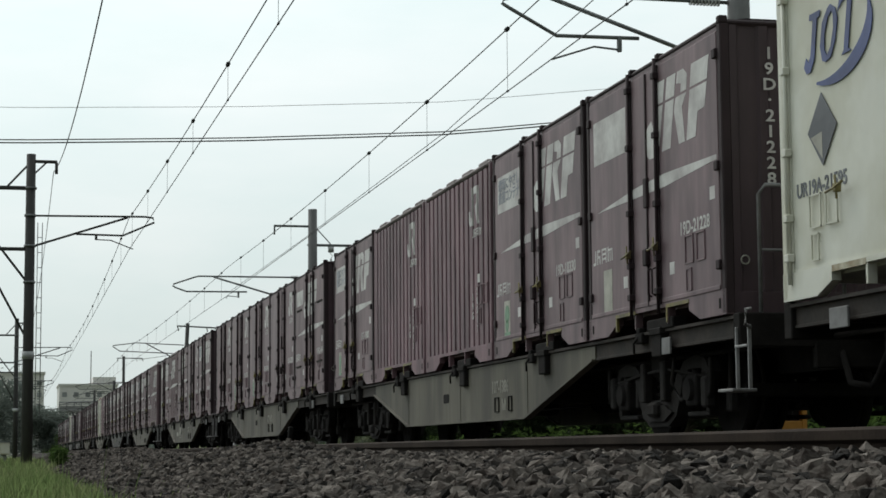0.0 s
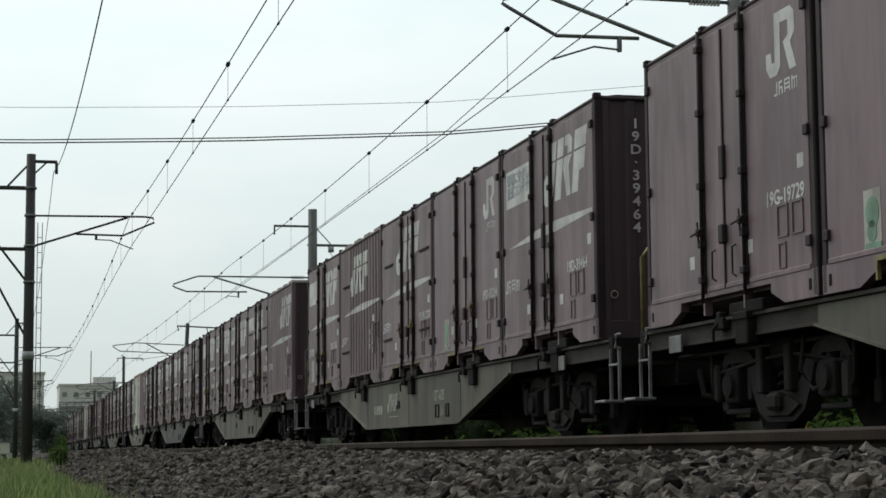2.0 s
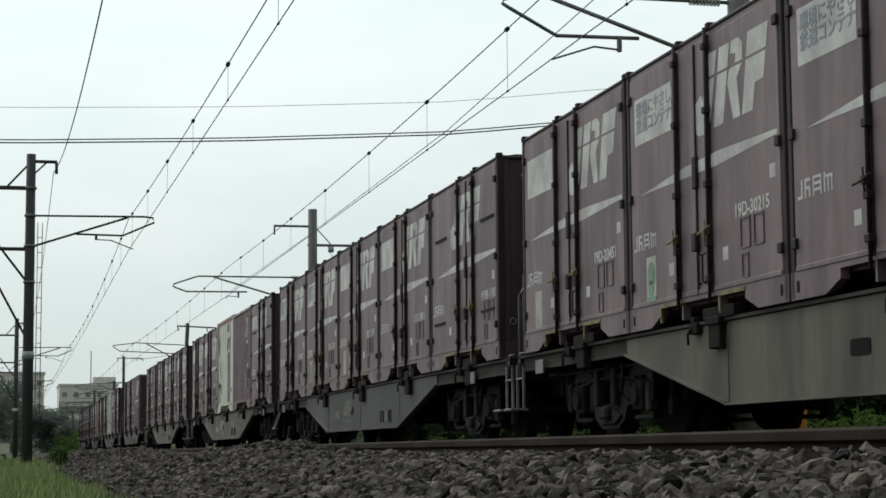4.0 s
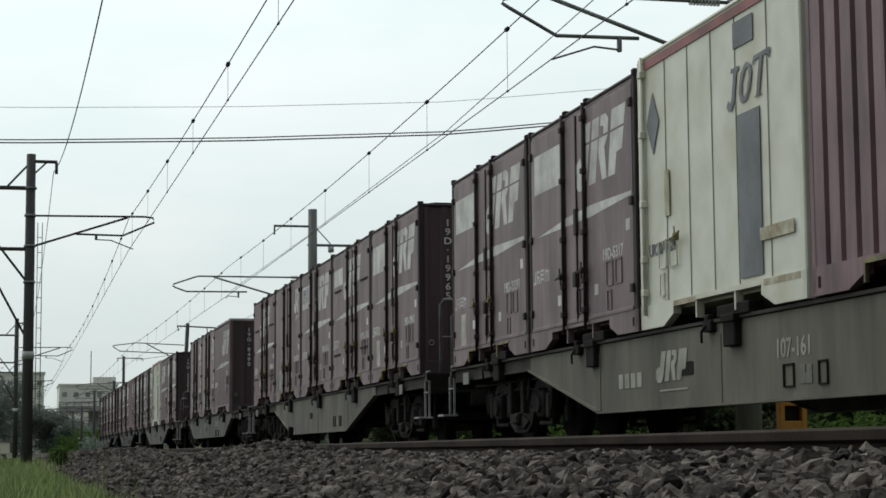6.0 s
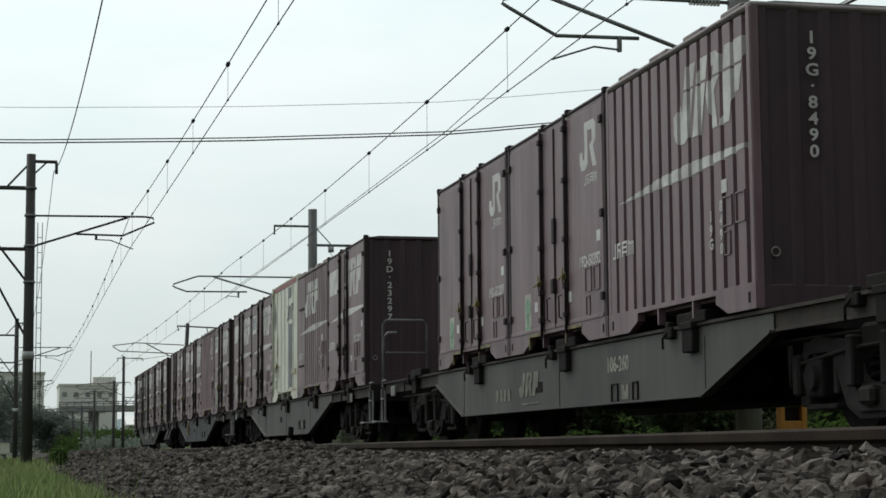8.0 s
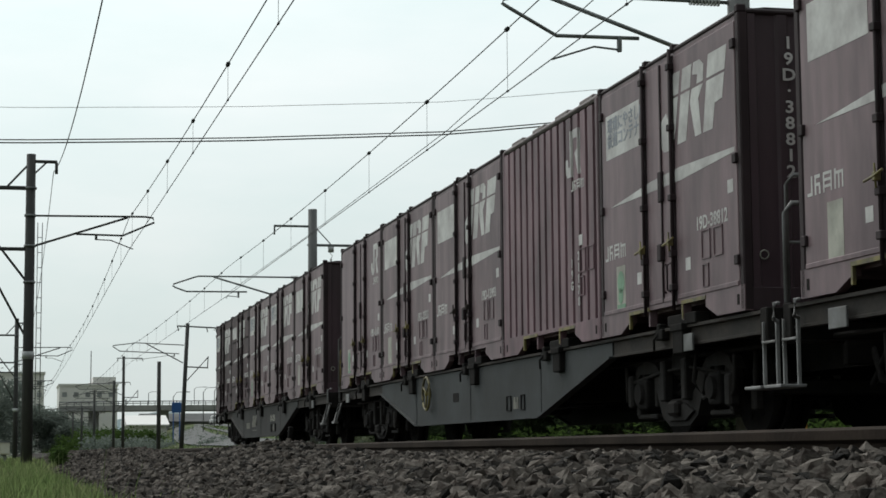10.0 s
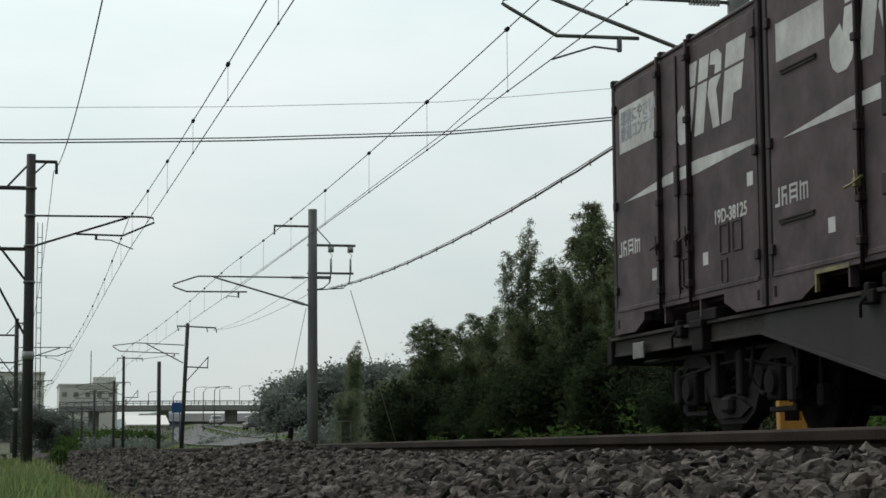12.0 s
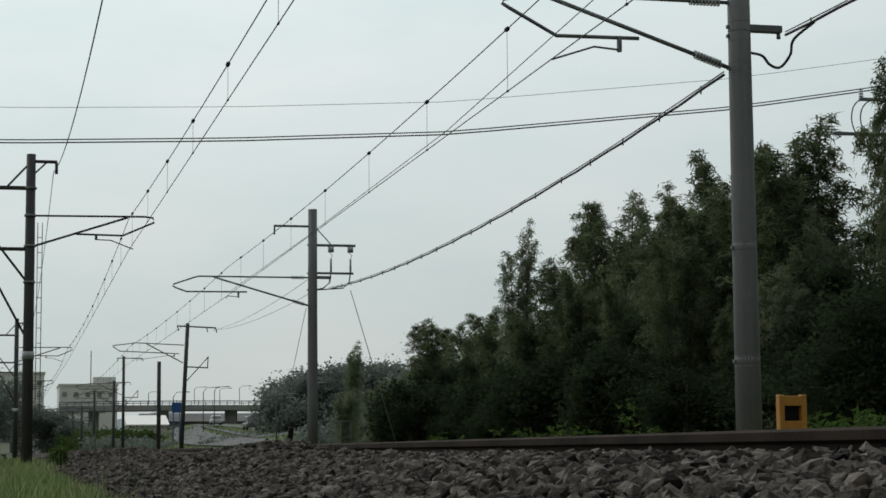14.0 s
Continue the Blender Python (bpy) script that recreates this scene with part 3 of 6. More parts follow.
        write_on("number", number, 0.160, M["white"], c, face, {"mark": 1.05, "vent": 0.86}.get(kind, 0.92), 0.765)
    else:
        shared("card_frame", "card_frame", card_frame, body, c, at=pose(0, -0.05, 0.22))
        head, tail = number.split("-")
        write_on("number", head, 0.125, M["white"], c, face, 0.93, 0.80, vertical=True)
        write_on("number", tail, 0.125, M["white"], c, face, 0.70, 0.86, vertical=True)
    write_on("end_number", number.replace("-", "\u00b7"), 0.140, M["white"], c, {"mark": -0.80, "vent": -0.88}.get(kind, -0.70), -0.012, 2.15, turn=FRONT @ Matrix.Diagonal((1.18, 1, 1, 1)), vertical=True)
    shared("end_mark", "end_ring", end_ring, M["faded"], c)
    if on_end:
        shared("end_mark", "end_mark", end_mark, M["white"], c)
    return c


TRIPLE_MARK = [
    [(0.0, 0.06), (0.05, 0.14), (0.10, 0.09), (0.15, 0.14), (0.22, 0.44), (0.14, 0.45), (0.15, 0.50), (0.38, 0.50), (0.37, 0.45), (0.31, 0.44), (0.23, 0.10), (0.14, 0.0), (0.05, 0.0)],
    [(0.36, 0.18), (0.42, 0.38), (0.54, 0.48), (0.60, 0.50), (0.62, 0.44), (0.54, 0.40), (0.46, 0.27), (0.45, 0.14), (0.50, 0.08), (0.47, 0.03), (0.40, 0.05)],
    [(0.47, 0.03), (0.50, 0.08), (0.58, 0.14), (0.65, 0.29), (0.65, 0.40), (0.62, 0.44), (0.60, 0.50), (0.70, 0.45), (0.74, 0.35), (0.68, 0.17), (0.58, 0.05)],
    [(0.74, 0.40), (0.80, 0.52), (1.24, 0.53), (1.22, 0.40), (1.16, 0.47), (1.04, 0.47), (0.94, 0.06), (1.0, 0.03), (0.80, 0.02), (0.85, 0.06), (0.95, 0.47), (0.84, 0.47)],
]


def reefer(number, curved):
    """White insulated container; curved: with a blue arc instead of the slate bars."""
    c = thing("insulated_container", "rust-stained off-white insulated container with %s"
              % ("blue mark and arc" if curved else "slate bars and red band"), "container", "containers on the train")
    shared("body", "white_body", smooth_body, M["box_white"], c)
    shared("roof", "roof", roof, M["box_white"], c)
    for x, y in ((-CW - 0.004, -0.002), (CW - 0.075, -0.002), (-CW - 0.004, CL - 0.083), (CW - 0.075, CL - 0.083)):
        shared("corner_post", "corner_post", corner_post, M["box_white"], c, at=pose(x, y, 0))
    shared("base_frame", "base_frame", base_frame, M["box_white"], c, "cream base frame")

    def seams(bm):
        for y in (0.66, 1.32, 1.86, 2.42, 3.0):
            box(bm, -CW + 0.005, -CW + 0.016, y - 0.006, y + 0.006, 0.2, 2.42)
    if not curved:
        shared("panel_seam", "reefer_seams", seams, M["faded"], c)

    def diamond(bm):
        y, z, r = (3.32, 1.82, 0.28) if not curved else (2.96, 1.21, 0.27)
        on_face(bm, [[(y + r * (0.92 if curved else 0.6), z), (y, z + r), (y - r * (0.92 if curved else 0.6), z), (y, z - r)]], False, thick=-0.006)
    shared("diamond_mark", "diamond_%s" % curved, diamond, M["slate"], c, "grey diamond mark")

    def diamond_low(bm):
        y, z, r = (2.96, 1.21, 0.26)
        on_face(bm, [[(y + r * 0.75, z - 0.04), (y + 0.0, z - 0.02), (y + 0.0, z - r + 0.04)]], False, thick=0.0)
    if curved:
        shared("diamond_part", "diamond_low", diamond_low, M["cream"], c)

        def arc(bm):
            out, ins = [], []
            for k in range(15):
                a = radians(-120 + k * 10.5)
                out.append((2.72 - 0.62 * math.cos(a), 1.86 + 0.36 * math.sin(a)))
                ins.append((2.72 - (0.61 - 0.14 * math.sin(math.pi * k / 14)) * math.cos(a), 1.87 + (0.35 - 0.09 * math.sin(math.pi * k / 14)) * math.sin(a)))
            on_face(bm, [out + ins[::-1]], False, thick=-0.006)
        shared("arc_mark", "arc", arc, M["band_blue"], c, "blue painted arc")

        def blocks(bm):
            for p in TRIPLE_MARK:
                on_face(bm, [[(3.24 - u * 0.80, 1.66 + v * 0.86) for u, v in p]], False, thick=-0.006)
        shared("painted_mark", "reefer_blocks", blocks, M["band_blue"], c, "blue painted mark")
    else:
        def bar(bm):
            on_face(bm, [[(0.82, 0.25), (1.28, 0.25), (1.28, 1.54), (0.82, 1.54)], [(0.92, 2.08), (1.34, 2.08), (1.34, 2.29), (0.92, 2.29)]], False, thick=-0.006)
        shared("bar_mark", "slate_bar", bar, M["slate"], c, "slate painted bars")

        def band(bm):
            on_face(bm, [[(0.1, 2.34), (CL - 0.1, 2.34), (CL - 0.1, 2.42), (0.1, 2.42)]], False, thick=-0.008)
        shared("band", "red_band", band, M["band_red"], c, "dull red band")

        def blocks2(bm):
            for p in TRIPLE_MARK:
                on_face(bm, [[(1.50 - u * 0.74, 1.60 + v * 0.66) for u, v in p]], False, thick=-0.003)
        shared("painted_mark", "slate_blocks", blocks2, M["slate"], c)

    def rusty(y0, y1, z0, z1):
        return lambda bm: box(bm, -CW - 0.006, -CW, y0, y1, z0, z1)
    for k, edges in enumerate(((0.2, 0.85, 0.50, 0.60), (2.9, 3.02, 0.95, 1.35), (0.1, 0.8, 0.155, 0.205), (2.3, 2.85, 0.155, 0.20))):
        if not (curved and k == 1):
            shared("rust_mark", "rusty_%d" % k, rusty(*edges), M["rust"], c)
    shared("lock_rod", "reefer_rod", lock_rod, M["box_white"], c, at=pose(-CW + 0.01, CL - 0.16, 0))
    shared("latch", "latch", latch, M["yellow"], c, "yellow latch handle", at=pose(-CW, 2.62, 0.73))
    write_on("number", number, 0.15, M["slate"], c, -CW + 0.009, 3.45 if curved else 3.5, 0.76 if curved else 0.64)
    if not curved:
        c.scale = (1, 1, 1.035)
    shared("card_frame", "card_frame", card_frame, M["box_white"], c, at=pose(0, 2.5, 0))
    return c


# ---- container wagons: y = 0 is the leading coupler face, z = 0 the rail top ----
WAGON, FIRST, SLOT = 20.4, 0.80, 3.76
DECK = 1.0
BOGIES = (3.1, 17.3)
WHEEL_R = 0.43


def side_beam(side, half, low):
    def build(bm):
        c = WAGON / 2
        x0 = side * 1.17
        prism_x(bm, [(c - half, low + 0.01), (c + half, low + 0.01), (c + 5.85, 0.80), (c + 5.85, 0.945), (c - 5.85, 0.945), (c - 5.85, 0.80)], x0 - 0.006, x0 + 0.006)
        for s in (-1, 1):
            prism_x(bm, [(c + s * half, low), (c + s * 5.85, 0.79), (c + s * 5.85, 0.81), (c + s * half, low + 0.025)], x0 - 0.045, x0 + 0.045)
        box(bm, x0 - 0.05, x0 + 0.05, c - half, c + half, low - 0.005, low + 0.015)
        for y in (c - half, c, c + half):
            box(bm, x0 - 0.012, x0 + 0.0, y - 0.02, y + 0.02, low + 0.02, 0.86)
    return build


def side_sill(s):
    """Channel with its flanges, one outline drawn out along the wagon."""
    def build(bm):
        x = s * 1.18
        prism_y(bm, [(x - s * 0.08, 0.80), (x - s * 0.01, 0.80), (x - s * 0.01, 0.82), (x - s * 0.02, 0.825), (x - s * 0.02, 0.95), (x + s * 0.022, 0.955),
                     (x + s * 0.022, 0.982), (x - s * 0.08, 0.982)], 0.55, WAGON - 0.55)
    return build


def centre_sill(bm):
    for x in (-0.28, 0.28):
        box(bm, x - 0.02, x + 0.02, 0.45, WAGON - 0.45, 0.55, 0.96)
    box(bm, -0.36, 0.36, 0.45, WAGON - 0.45, 0.955, 0.97)
    for k in range(14):
        y = 1.2 + k * (WAGON - 2.4) / 13
        box(bm, -1.15, 1.15, y - 0.05, y + 0.05, 0.80, 0.96)
    for y in (0.5, WAGON - 0.5):
        soft_box(bm, -1.2, 1.2, y - 0.07, y + 0.07, 0.72, 1.0, 0.01)


def underfloor(bm):
    """Air tanks, pipes and brake gear between the bogies."""
    tube(bm, [(0.55, 8.0, 0.55), (0.55, 9.5, 0.55)], 0.19, 14)
    tube(bm, [(-0.6, 10.6, 0.56), (-0.6, 11.9, 0.56)], 0.17, 14)
    tube(bm, [(-0.9, 0.7, 0.74), (-0.9, WAGON - 0.7, 0.74)], 0.022, 6)
    tube(bm, [(0.2, 5.0, 0.45), (0.2, 15.4, 0.45)], 0.02, 6)
    soft_box(bm, -0.95, -0.4, 6.2, 6.8, 0.42, 0.8, 0.03)
    soft_box(bm, 0.3, 0.9, 12.6, 13.3, 0.40, 0.8, 0.03)


def deck_lock(bm):
    """A container lock with its lever, hung on the sill."""
    soft_box(bm, -0.05, 0.06, -0.11, 0.09, -0.12, -0.02, 0.01)
    tube(bm, [(-0.04, 0.0, -0.05), (-0.08, 0.03, -0.12), (-0.07, 0.05, -0.21)], 0.012, 6)
    soft_box(bm, -0.05, 0.02, -0.045, 0.045, -0.04, 0.03, 0.012)


def lock_box(bm):
    """Housing of the lock's spring, under the deck edge."""
    soft_box(bm, -0.06, 0.04, -0.13, 0.13, -0.25, -0.03, 0.012)
    soft_box(bm, -0.075, 0.02, -0.15, 0.15, -0.05, 0.015, 0.008)
    soft_box(bm, -0.04, 0.10, -0.40, 0.30, 0.0, 0.10, 0.01)


def end_step(bm):
    """Shunter's step of bent flat bar below the frame end."""
    for y in (0.0, 0.26):
        soft_box(bm, -0.02, 0.01, y - 0.011, y + 0.011, -0.51, 0.0, 0.004)
    soft_box(bm, -0.17, 0.04, -0.03, 0.29, -0.53, -0.505, 0.005)
    soft_box(bm, -0.03, 0.0, 0.0, 0.26, -0.17, -0.15, 0.004)
    tube(bm, [(0.0, 0.0, -0.01), (-0.07, -0.08, 0.0), (-0.07, -0.10, 0.12), (0.0, -0.02, 0.13)], 0.016, 6)


def slanted_step(bm):
    """Step of bent bar hung from the frame end, its foot leaning outwards."""
    tube(bm, [(0.0, 0.0, 0.0), (-0.10, 0.0, -0.34), (-0.10, 0.26, -0.34), (0.0, 0.26, 0.0)], 0.017, 6)
    soft_box(bm, -0.14, -0.06, -0.01, 0.27, -0.365, -0.33, 0.006)
    tube(bm, [(0.02, -0.03, 0.02), (-0.05, -0.06, 0.03), (-0.05, -0.06, 0.28), (0.02, -0.03, 0.30)], 0.016, 6)


def end_rail(bm):
    tube(bm, [(-0.98, 0, -0.1), (-0.98, 0, 0.98), (-0.92, 0, 1.06), (-0.30, 0, 1.06), (-0.24, 0, 0.98), (-0.24, 0, 0.0)], 0.018, 8)
    tube(bm, [(-0.98, 0, 0.52), (-0.24, 0, 0.52)], 0.013, 6)


def end_rail_short_tube(bm):
    tube(bm, [(-1.16, 0, -0.2), (-1.16, 0, 0.70), (-1.10, 0, 0.78), (-0.95, 0.0, 0.78)], 0.022, 8)


def coupler(bm):
    soft_box(bm, -0.12, 0.12, 0.10, 0.7, 0.78, 1.0, 0.03)
    soft_box(bm, -0.17, 0.13, -0.10, 0.16, 0.74, 1.04, 0.05, 2)
    tube(bm, [(0.30, 0.5, 0.78), (0.32, 0.2, 0.45), (0.25, -0.02, 0.40)], 0.03, 8)
    tube(bm, [(-0.30, 0.5, 0.78), (-0.34, 0.22, 0.42), (-0.25, -0.02, 0.38)], 0.03, 8)


def end_board(bm):
    soft_box(bm, -0.75, 0.4, -0.02, 0.06, 0.55, 1.02, 0.01)


def plate(bm):
    soft_box(bm, -0.02, 0.0, 0.0, 0.30, -0.075, 0.075, 0.004)


def wheelset(bm):
    """Axle with two flanged wheels, turning about x."""
    tube(bm, [(-0.95, 0, 0), (0.95, 0, 0)], 0.075, 12)
    for s in (-1, 1):
        x = s * 0.535
        disc_x(bm, x - 0.06, x + 0.06, 0, 0, WHEEL_R - 0.004, 32)
        disc_x(bm, x - s * 0.055, x - s * 0.085, 0, 0, WHEEL_R + 0.026, 32)
        disc_x(bm, x + s * 0.06, x + s * 0.10, 0, 0, 0.14, 16)
        for k in range(6):
            a = k * math.pi / 3
            disc_x(bm, x + s * 0.055, x + s * 0.066, 0.27 * math.cos(a), 0.27 * math.sin(a), 0.035, 8)


def side_frame(side):
    """Cast frame: a rounded belly under the bolster, an arched arm and two horn guards at each axle box."""
    def build(bm):
        x = side * 0.88
        prism_x(bm, [(-0.66, 0.56), (-0.58, 0.38), (-0.46, 0.20), (-0.26, 0.11), (0.26, 0.11), (0.46, 0.20), (0.58, 0.38), (0.66, 0.56),
                     (0.50, 0.60), (0.40, 0.44), (0.24, 0.36), (-0.24, 0.36), (-0.40, 0.44), (-0.50, 0.60)], x - 0.07, x + 0.07)
        prism_x(bm, [(-0.42, 0.24), (-0.22, 0.16), (0.22, 0.16), (0.42, 0.24), (0.22, 0.31), (-0.22, 0.31)], x - 0.10, x + 0.10)
        for f in (-1, 1):
            prism_x(bm, [(f * 0.50, 0.58), (f * 0.66, 0.70), (f * 0.95, 0.745), (f * 1.20, 0.70), (f * 1.30, 0.58), (f * 1.20, 0.57), (f * 1.12, 0.62), (f * 0.78, 0.62), (f * 0.66, 0.54)], x - 0.06, x + 0.06)
            soft_box(bm, x - 0.05, x + 0.05, f * 1.22 - 0.045, f * 1.22 + 0.045, 0.22, 0.62, 0.012)
            soft_box(bm, x - 0.05, x + 0.05, f * 0.70 - 0.04, f * 0.70 + 0.04, 0.30, 0.60, 0.012)
            soft_box(bm, x - 0.045, x + 0.045, min(f * 0.70, f * 1.24), max(f * 0.70, f * 1.24), 0.19, 0.235, 0.01)
            for k in (-0.12, 0.12):
                tube(bm, [(x, f * 0.96 + k, 0.54), (x, f * 0.96 + k, 0.63)], 0.05, 8)
    return build


def axle_box(bm):
    soft_box(bm, -0.11, 0.11, -0.15, 0.15, -0.15, 0.14, 0.03, 2)
    disc_x(bm, -0.15, 0.15, 0, 0, 0.10, 16)


def brake_hanger(bm):
    tube(bm, [(0, 0, 0.76), (0, 0.03, 0.45), (-0.02, 0.0, 0.26)], 0.026, 6)
    soft_box(bm, -0.04, 0.04, -0.05, 0.06, 0.22, 0.40, 0.015)


def brake_rigging(bm):
    """Levers, rods and a cable along the outside of the bogie."""
    tube(bm, [(-0.97, -1.42, 0.70), (-0.97, -1.40, 0.40), (-0.97, -1.28, 0.30)], 0.022, 6)
    tube(bm, [(-0.97, 1.42, 0.70), (-0.97, 1.40, 0.36)], 0.022, 6)
    tube(bm, [(-0.95, -1.40, 0.52), (-0.97, -0.30, 0.64), (-0.97, 0.40, 0.62), (-0.95, 1.40, 0.54)], 0.016, 6)
    soft_box(bm, -1.00, -0.90, -1.36, -1.22, 0.26, 0.54, 0.02)
    soft_box(bm, -0.99, -0.90, 1.24, 1.36, 0.30, 0.62, 0.02)
    soft_box(bm, -1.02, -0.92, -0.34, -0.22, 0.34, 0.72, 0.015)
    soft_box(bm, -1.02, -0.92, 0.22, 0.34, 0.34, 0.72, 0.015)
    soft_box(bm, -1.04, -0.94, -0.12, 0.12, 0.20, 0.34, 0.03)
    tube(bm, [(-1.0, -0.6, 0.76), (-1.02, -0.55, 0.50), (-1.0, -0.75, 0.34), (-0.98, -0.95, 0.40)], 0.018, 6)


def spring(bm):
    pts = [(0.065 * math.cos(a), 0.065 * math.sin(a), 0.24 + 0.36 * a / (10 * math.pi)) for a in np.linspace(0, 10 * math.pi, 61)]
    tube(bm, pts, 0.018, 5)


def bolster(bm):
    soft_box(bm, -0.95, 0.95, -0.22, 0.22, 0.58, 0.80, 0.03)


def brake_beam(bm):
    soft_box(bm, -0.7, 0.7, -0.05, 0.05, 0.35, 0.47, 0.01)


def load_cell(y0, w):
    def build(bm):
        for a, b, c, d in ((y0, y0 + w, 0.36, 0.372), (y0, y0 + w, 0.528, 0.54), (y0, y0 + 0.014, 0.36, 0.54), (y0 + w - 0.014, y0 + w, 0.36, 0.54)):
            box(bm, -1.19, -1.176, a, b, c, d)
    return build


def unreadable(bm):
    """A block of small figures under a worn line."""
    prism_x(bm, [(8.38, 0.38), (8.60, 0.38), (8.60, 0.52), (8.50, 0.52), (8.50, 0.46), (8.46, 0.46), (8.46, 0.52), (8.38, 0.52)], -1.182, -1.176)


# raised black plate; its colour imitates the shade inside a hole in the beam
def beam_hole(bm):
    prism_x(bm, [(11.0 + a * 0.16, 0.60 + b * 0.06) for a, b in ((-1, -0.8), (-0.8, -1), (0.8, -1), (1, -0.8), (1, 0.8), (0.8, 1), (-0.8, 1), (-1, 0.8))], -1.181, -1.16)


def hand_wheel(bm):
    pts = [(-1.24, 12.55 + 0.23 * math.cos(a), 0.70 + 0.23 * math.sin(a)) for a in np.linspace(0, 2 * math.pi, 21)]
    tube(bm, pts, 0.018, 6, cap=False)
    for a in (0.5, 2.6, 4.7):
        tube(bm, [(-1.24, 12.55, 0.70), (-1.24, 12.55 + 0.22 * math.cos(a), 0.70 + 0.22 * math.sin(a))], 0.013, 6)
    tube(bm, [(-1.12, 12.55, 0.70), (-1.26, 12.55, 0.70)], 0.03, 8)


def beam_mark(bm):
    for p in BIG_MARK:
        prism_x(bm, [(11.80 - u * 0.5, 0.50 + v * 0.42) for u, v in p], -1.182, -1.176)


def beam_writing(bm):
    box(bm, -1.182, -1.176, 10.98, 11.7, 0.42, 0.435)
    for k in range(4):
        box(bm, -1.182, -1.176, 12.2 + 0.18 * k, 12.33 + 0.18 * k, 0.48, 0.62)


WHEELSETS = []


def wagon(number, paint, marked=False, wheel_mark=False, rail_colour="galv_dull", slide=0.0, hoop=True, long_beam=False, last=False, slant=(False, False), steps=(True, True)):
    body = M[paint]
    w = thing("container_wagon", "flat container wagon with %s fish-belly side beams"
              % {"olive": "olive-grey", "grey_dark": "dark grey", "grey_black": "sooty dark grey", "grey_blue": "blue-grey"}[paint], "wagon", "wagons of the train")
    half, low = (4.35, 0.345) if long_beam else (3.28, 0.26)
    shared("side_beam", "beam_l_%s" % long_beam, side_beam(-1, half, low), body, w)
    shared("side_beam", "beam_r_%s" % long_beam, side_beam(1, half, low), body, w)
    shared("side_sill", "sill_l", side_sill(-1), M["steel_dark"], w)
    shared("side_sill", "sill_r", side_sill(1), M["steel_dark"], w)
    shared("centre_sill", "centre_sill", centre_sill, M["black"], w)
    shared("underfloor_gear", "underfloor", underfloor, M["black"], w)
    for k in range(5):
        shared("container_lock", "deck_lock", deck_lock, M["black"], w, at=pose(-1.18, FIRST + (k + 0.55) * SLOT, 1.0))
        shared("lock_box", "lock_box", lock_box, M["black"], w, at=pose(-1.18, FIRST + (k + 0.41) * SLOT, 0.98))
    for y, turn in ((0.0, 0), (WAGON, 180)):
        shared("coupler", "coupler", coupler, M["black"], w, at=pose(0, y, 0, 0, 0, turn))
        shared("end_board", "end_board", end_board, M["black"], w, at=pose(0.2, y + (0.42 if not turn else -0.42), 0, 0, 0, turn))
    for y, leaning, there in ((0.22, slant[0], steps[0]), (WAGON - 0.72, slant[1], steps[1] and not last)):
        if there:
            shared("end_step", "slanted_step" if leaning else "end_step", slanted_step if leaning else end_step, M["step_grey"], w, "pale grey step irons",
                   at=pose(-1.2, y, 0.76 if leaning else 0.88))
    if hoop:
        shared("end_rail", "end_rail", end_rail, M["galv_dull"], w, "bent tube handrail", at=pose(0, 0.5, DECK))
    if not last:
        shared("end_rail", "end_rail_short", end_rail_short_tube, M[rail_colour], w, "short handrail", at=pose(0, WAGON - 0.42, DECK))
    shared("number_plate_board", "plate", plate, M["galv_dull"], w, at=pose(-1.21, 2.0, 0.82))
    shared("number_plate_board", "plate", plate, M["galv_dull"], w, at=pose(-1.21, WAGON - 1.6, 0.82))
    shared("beam_hole", "beam_hole", beam_hole, M["black"], w)
    for y0, wide in ((8.70, 0.20), (8.10, 0.16)):
        shared("load_frame", "load_cell_%d" % round(wide * 100), load_cell(y0, wide), M["black"], w, at=pose(0, slide, 0))
    shared("marks", "unreadable", unreadable, M["worn"], w, at=pose(0, slide, 0))
    if number:
        write_on("number", number, 0.205, M["faded"], w, -1.178, 9.05 + slide, 0.66 if long_beam else 0.595)
    if marked:
        shared("painted_mark", "beam_mark", beam_mark, M["faded" if paint == "olive" else "worn"], w, "faded white painted mark")
        shared("marks", "beam_writing", beam_writing, M["faded" if paint == "olive" else "worn"], w)
    if wheel_mark:
        shared("hand_wheel", "hand_wheel", hand_wheel, M["yellow"], w, "yellow hand brake wheel")
    for y in BOGIES:
        b = shared("bogie", "bolster", bolster, M["black"], w, at=pose(0, y, 0))
        for q in (-1.5, -0.42, 0.42, 1.5):
            shared("brake_beam", "brake_beam", brake_beam, M["black"], b, at=pose(0, q, 0))
        shared("side_frame", "side_frame_l", side_frame(-1), M["bogie"], b)
        shared("brake_rigging", "brake_rigging", brake_rigging, M["bogie"], b)
        shared("side_frame", "side_frame_r", side_frame(1), M["bogie"], b)
        for s in (-1, 1):
            for q in (-0.95, 0.95):
                shared("axle_box", "axle_box", axle_box, M["black"], b, at=pose(s * 0.88, q, WHEEL_R))
            for q in (-1.48, 1.48):
                shared("brake_hanger", "brake_hanger", brake_hanger, M["bogie"], b, at=pose(s * 0.80, q, 0))
            for q in (-0.16, 0.16):
                shared("spring", "spring", spring, M["black"], b, at=pose(s * 0.82, q, 0))
        for a in (-0.95, 0.95):
            ws = shared("wheelset", "wheelset", wheelset, M["black"], b, at=pose(0, a, WHEEL_R))
            WHEELSETS.append((ws, a))
    return w


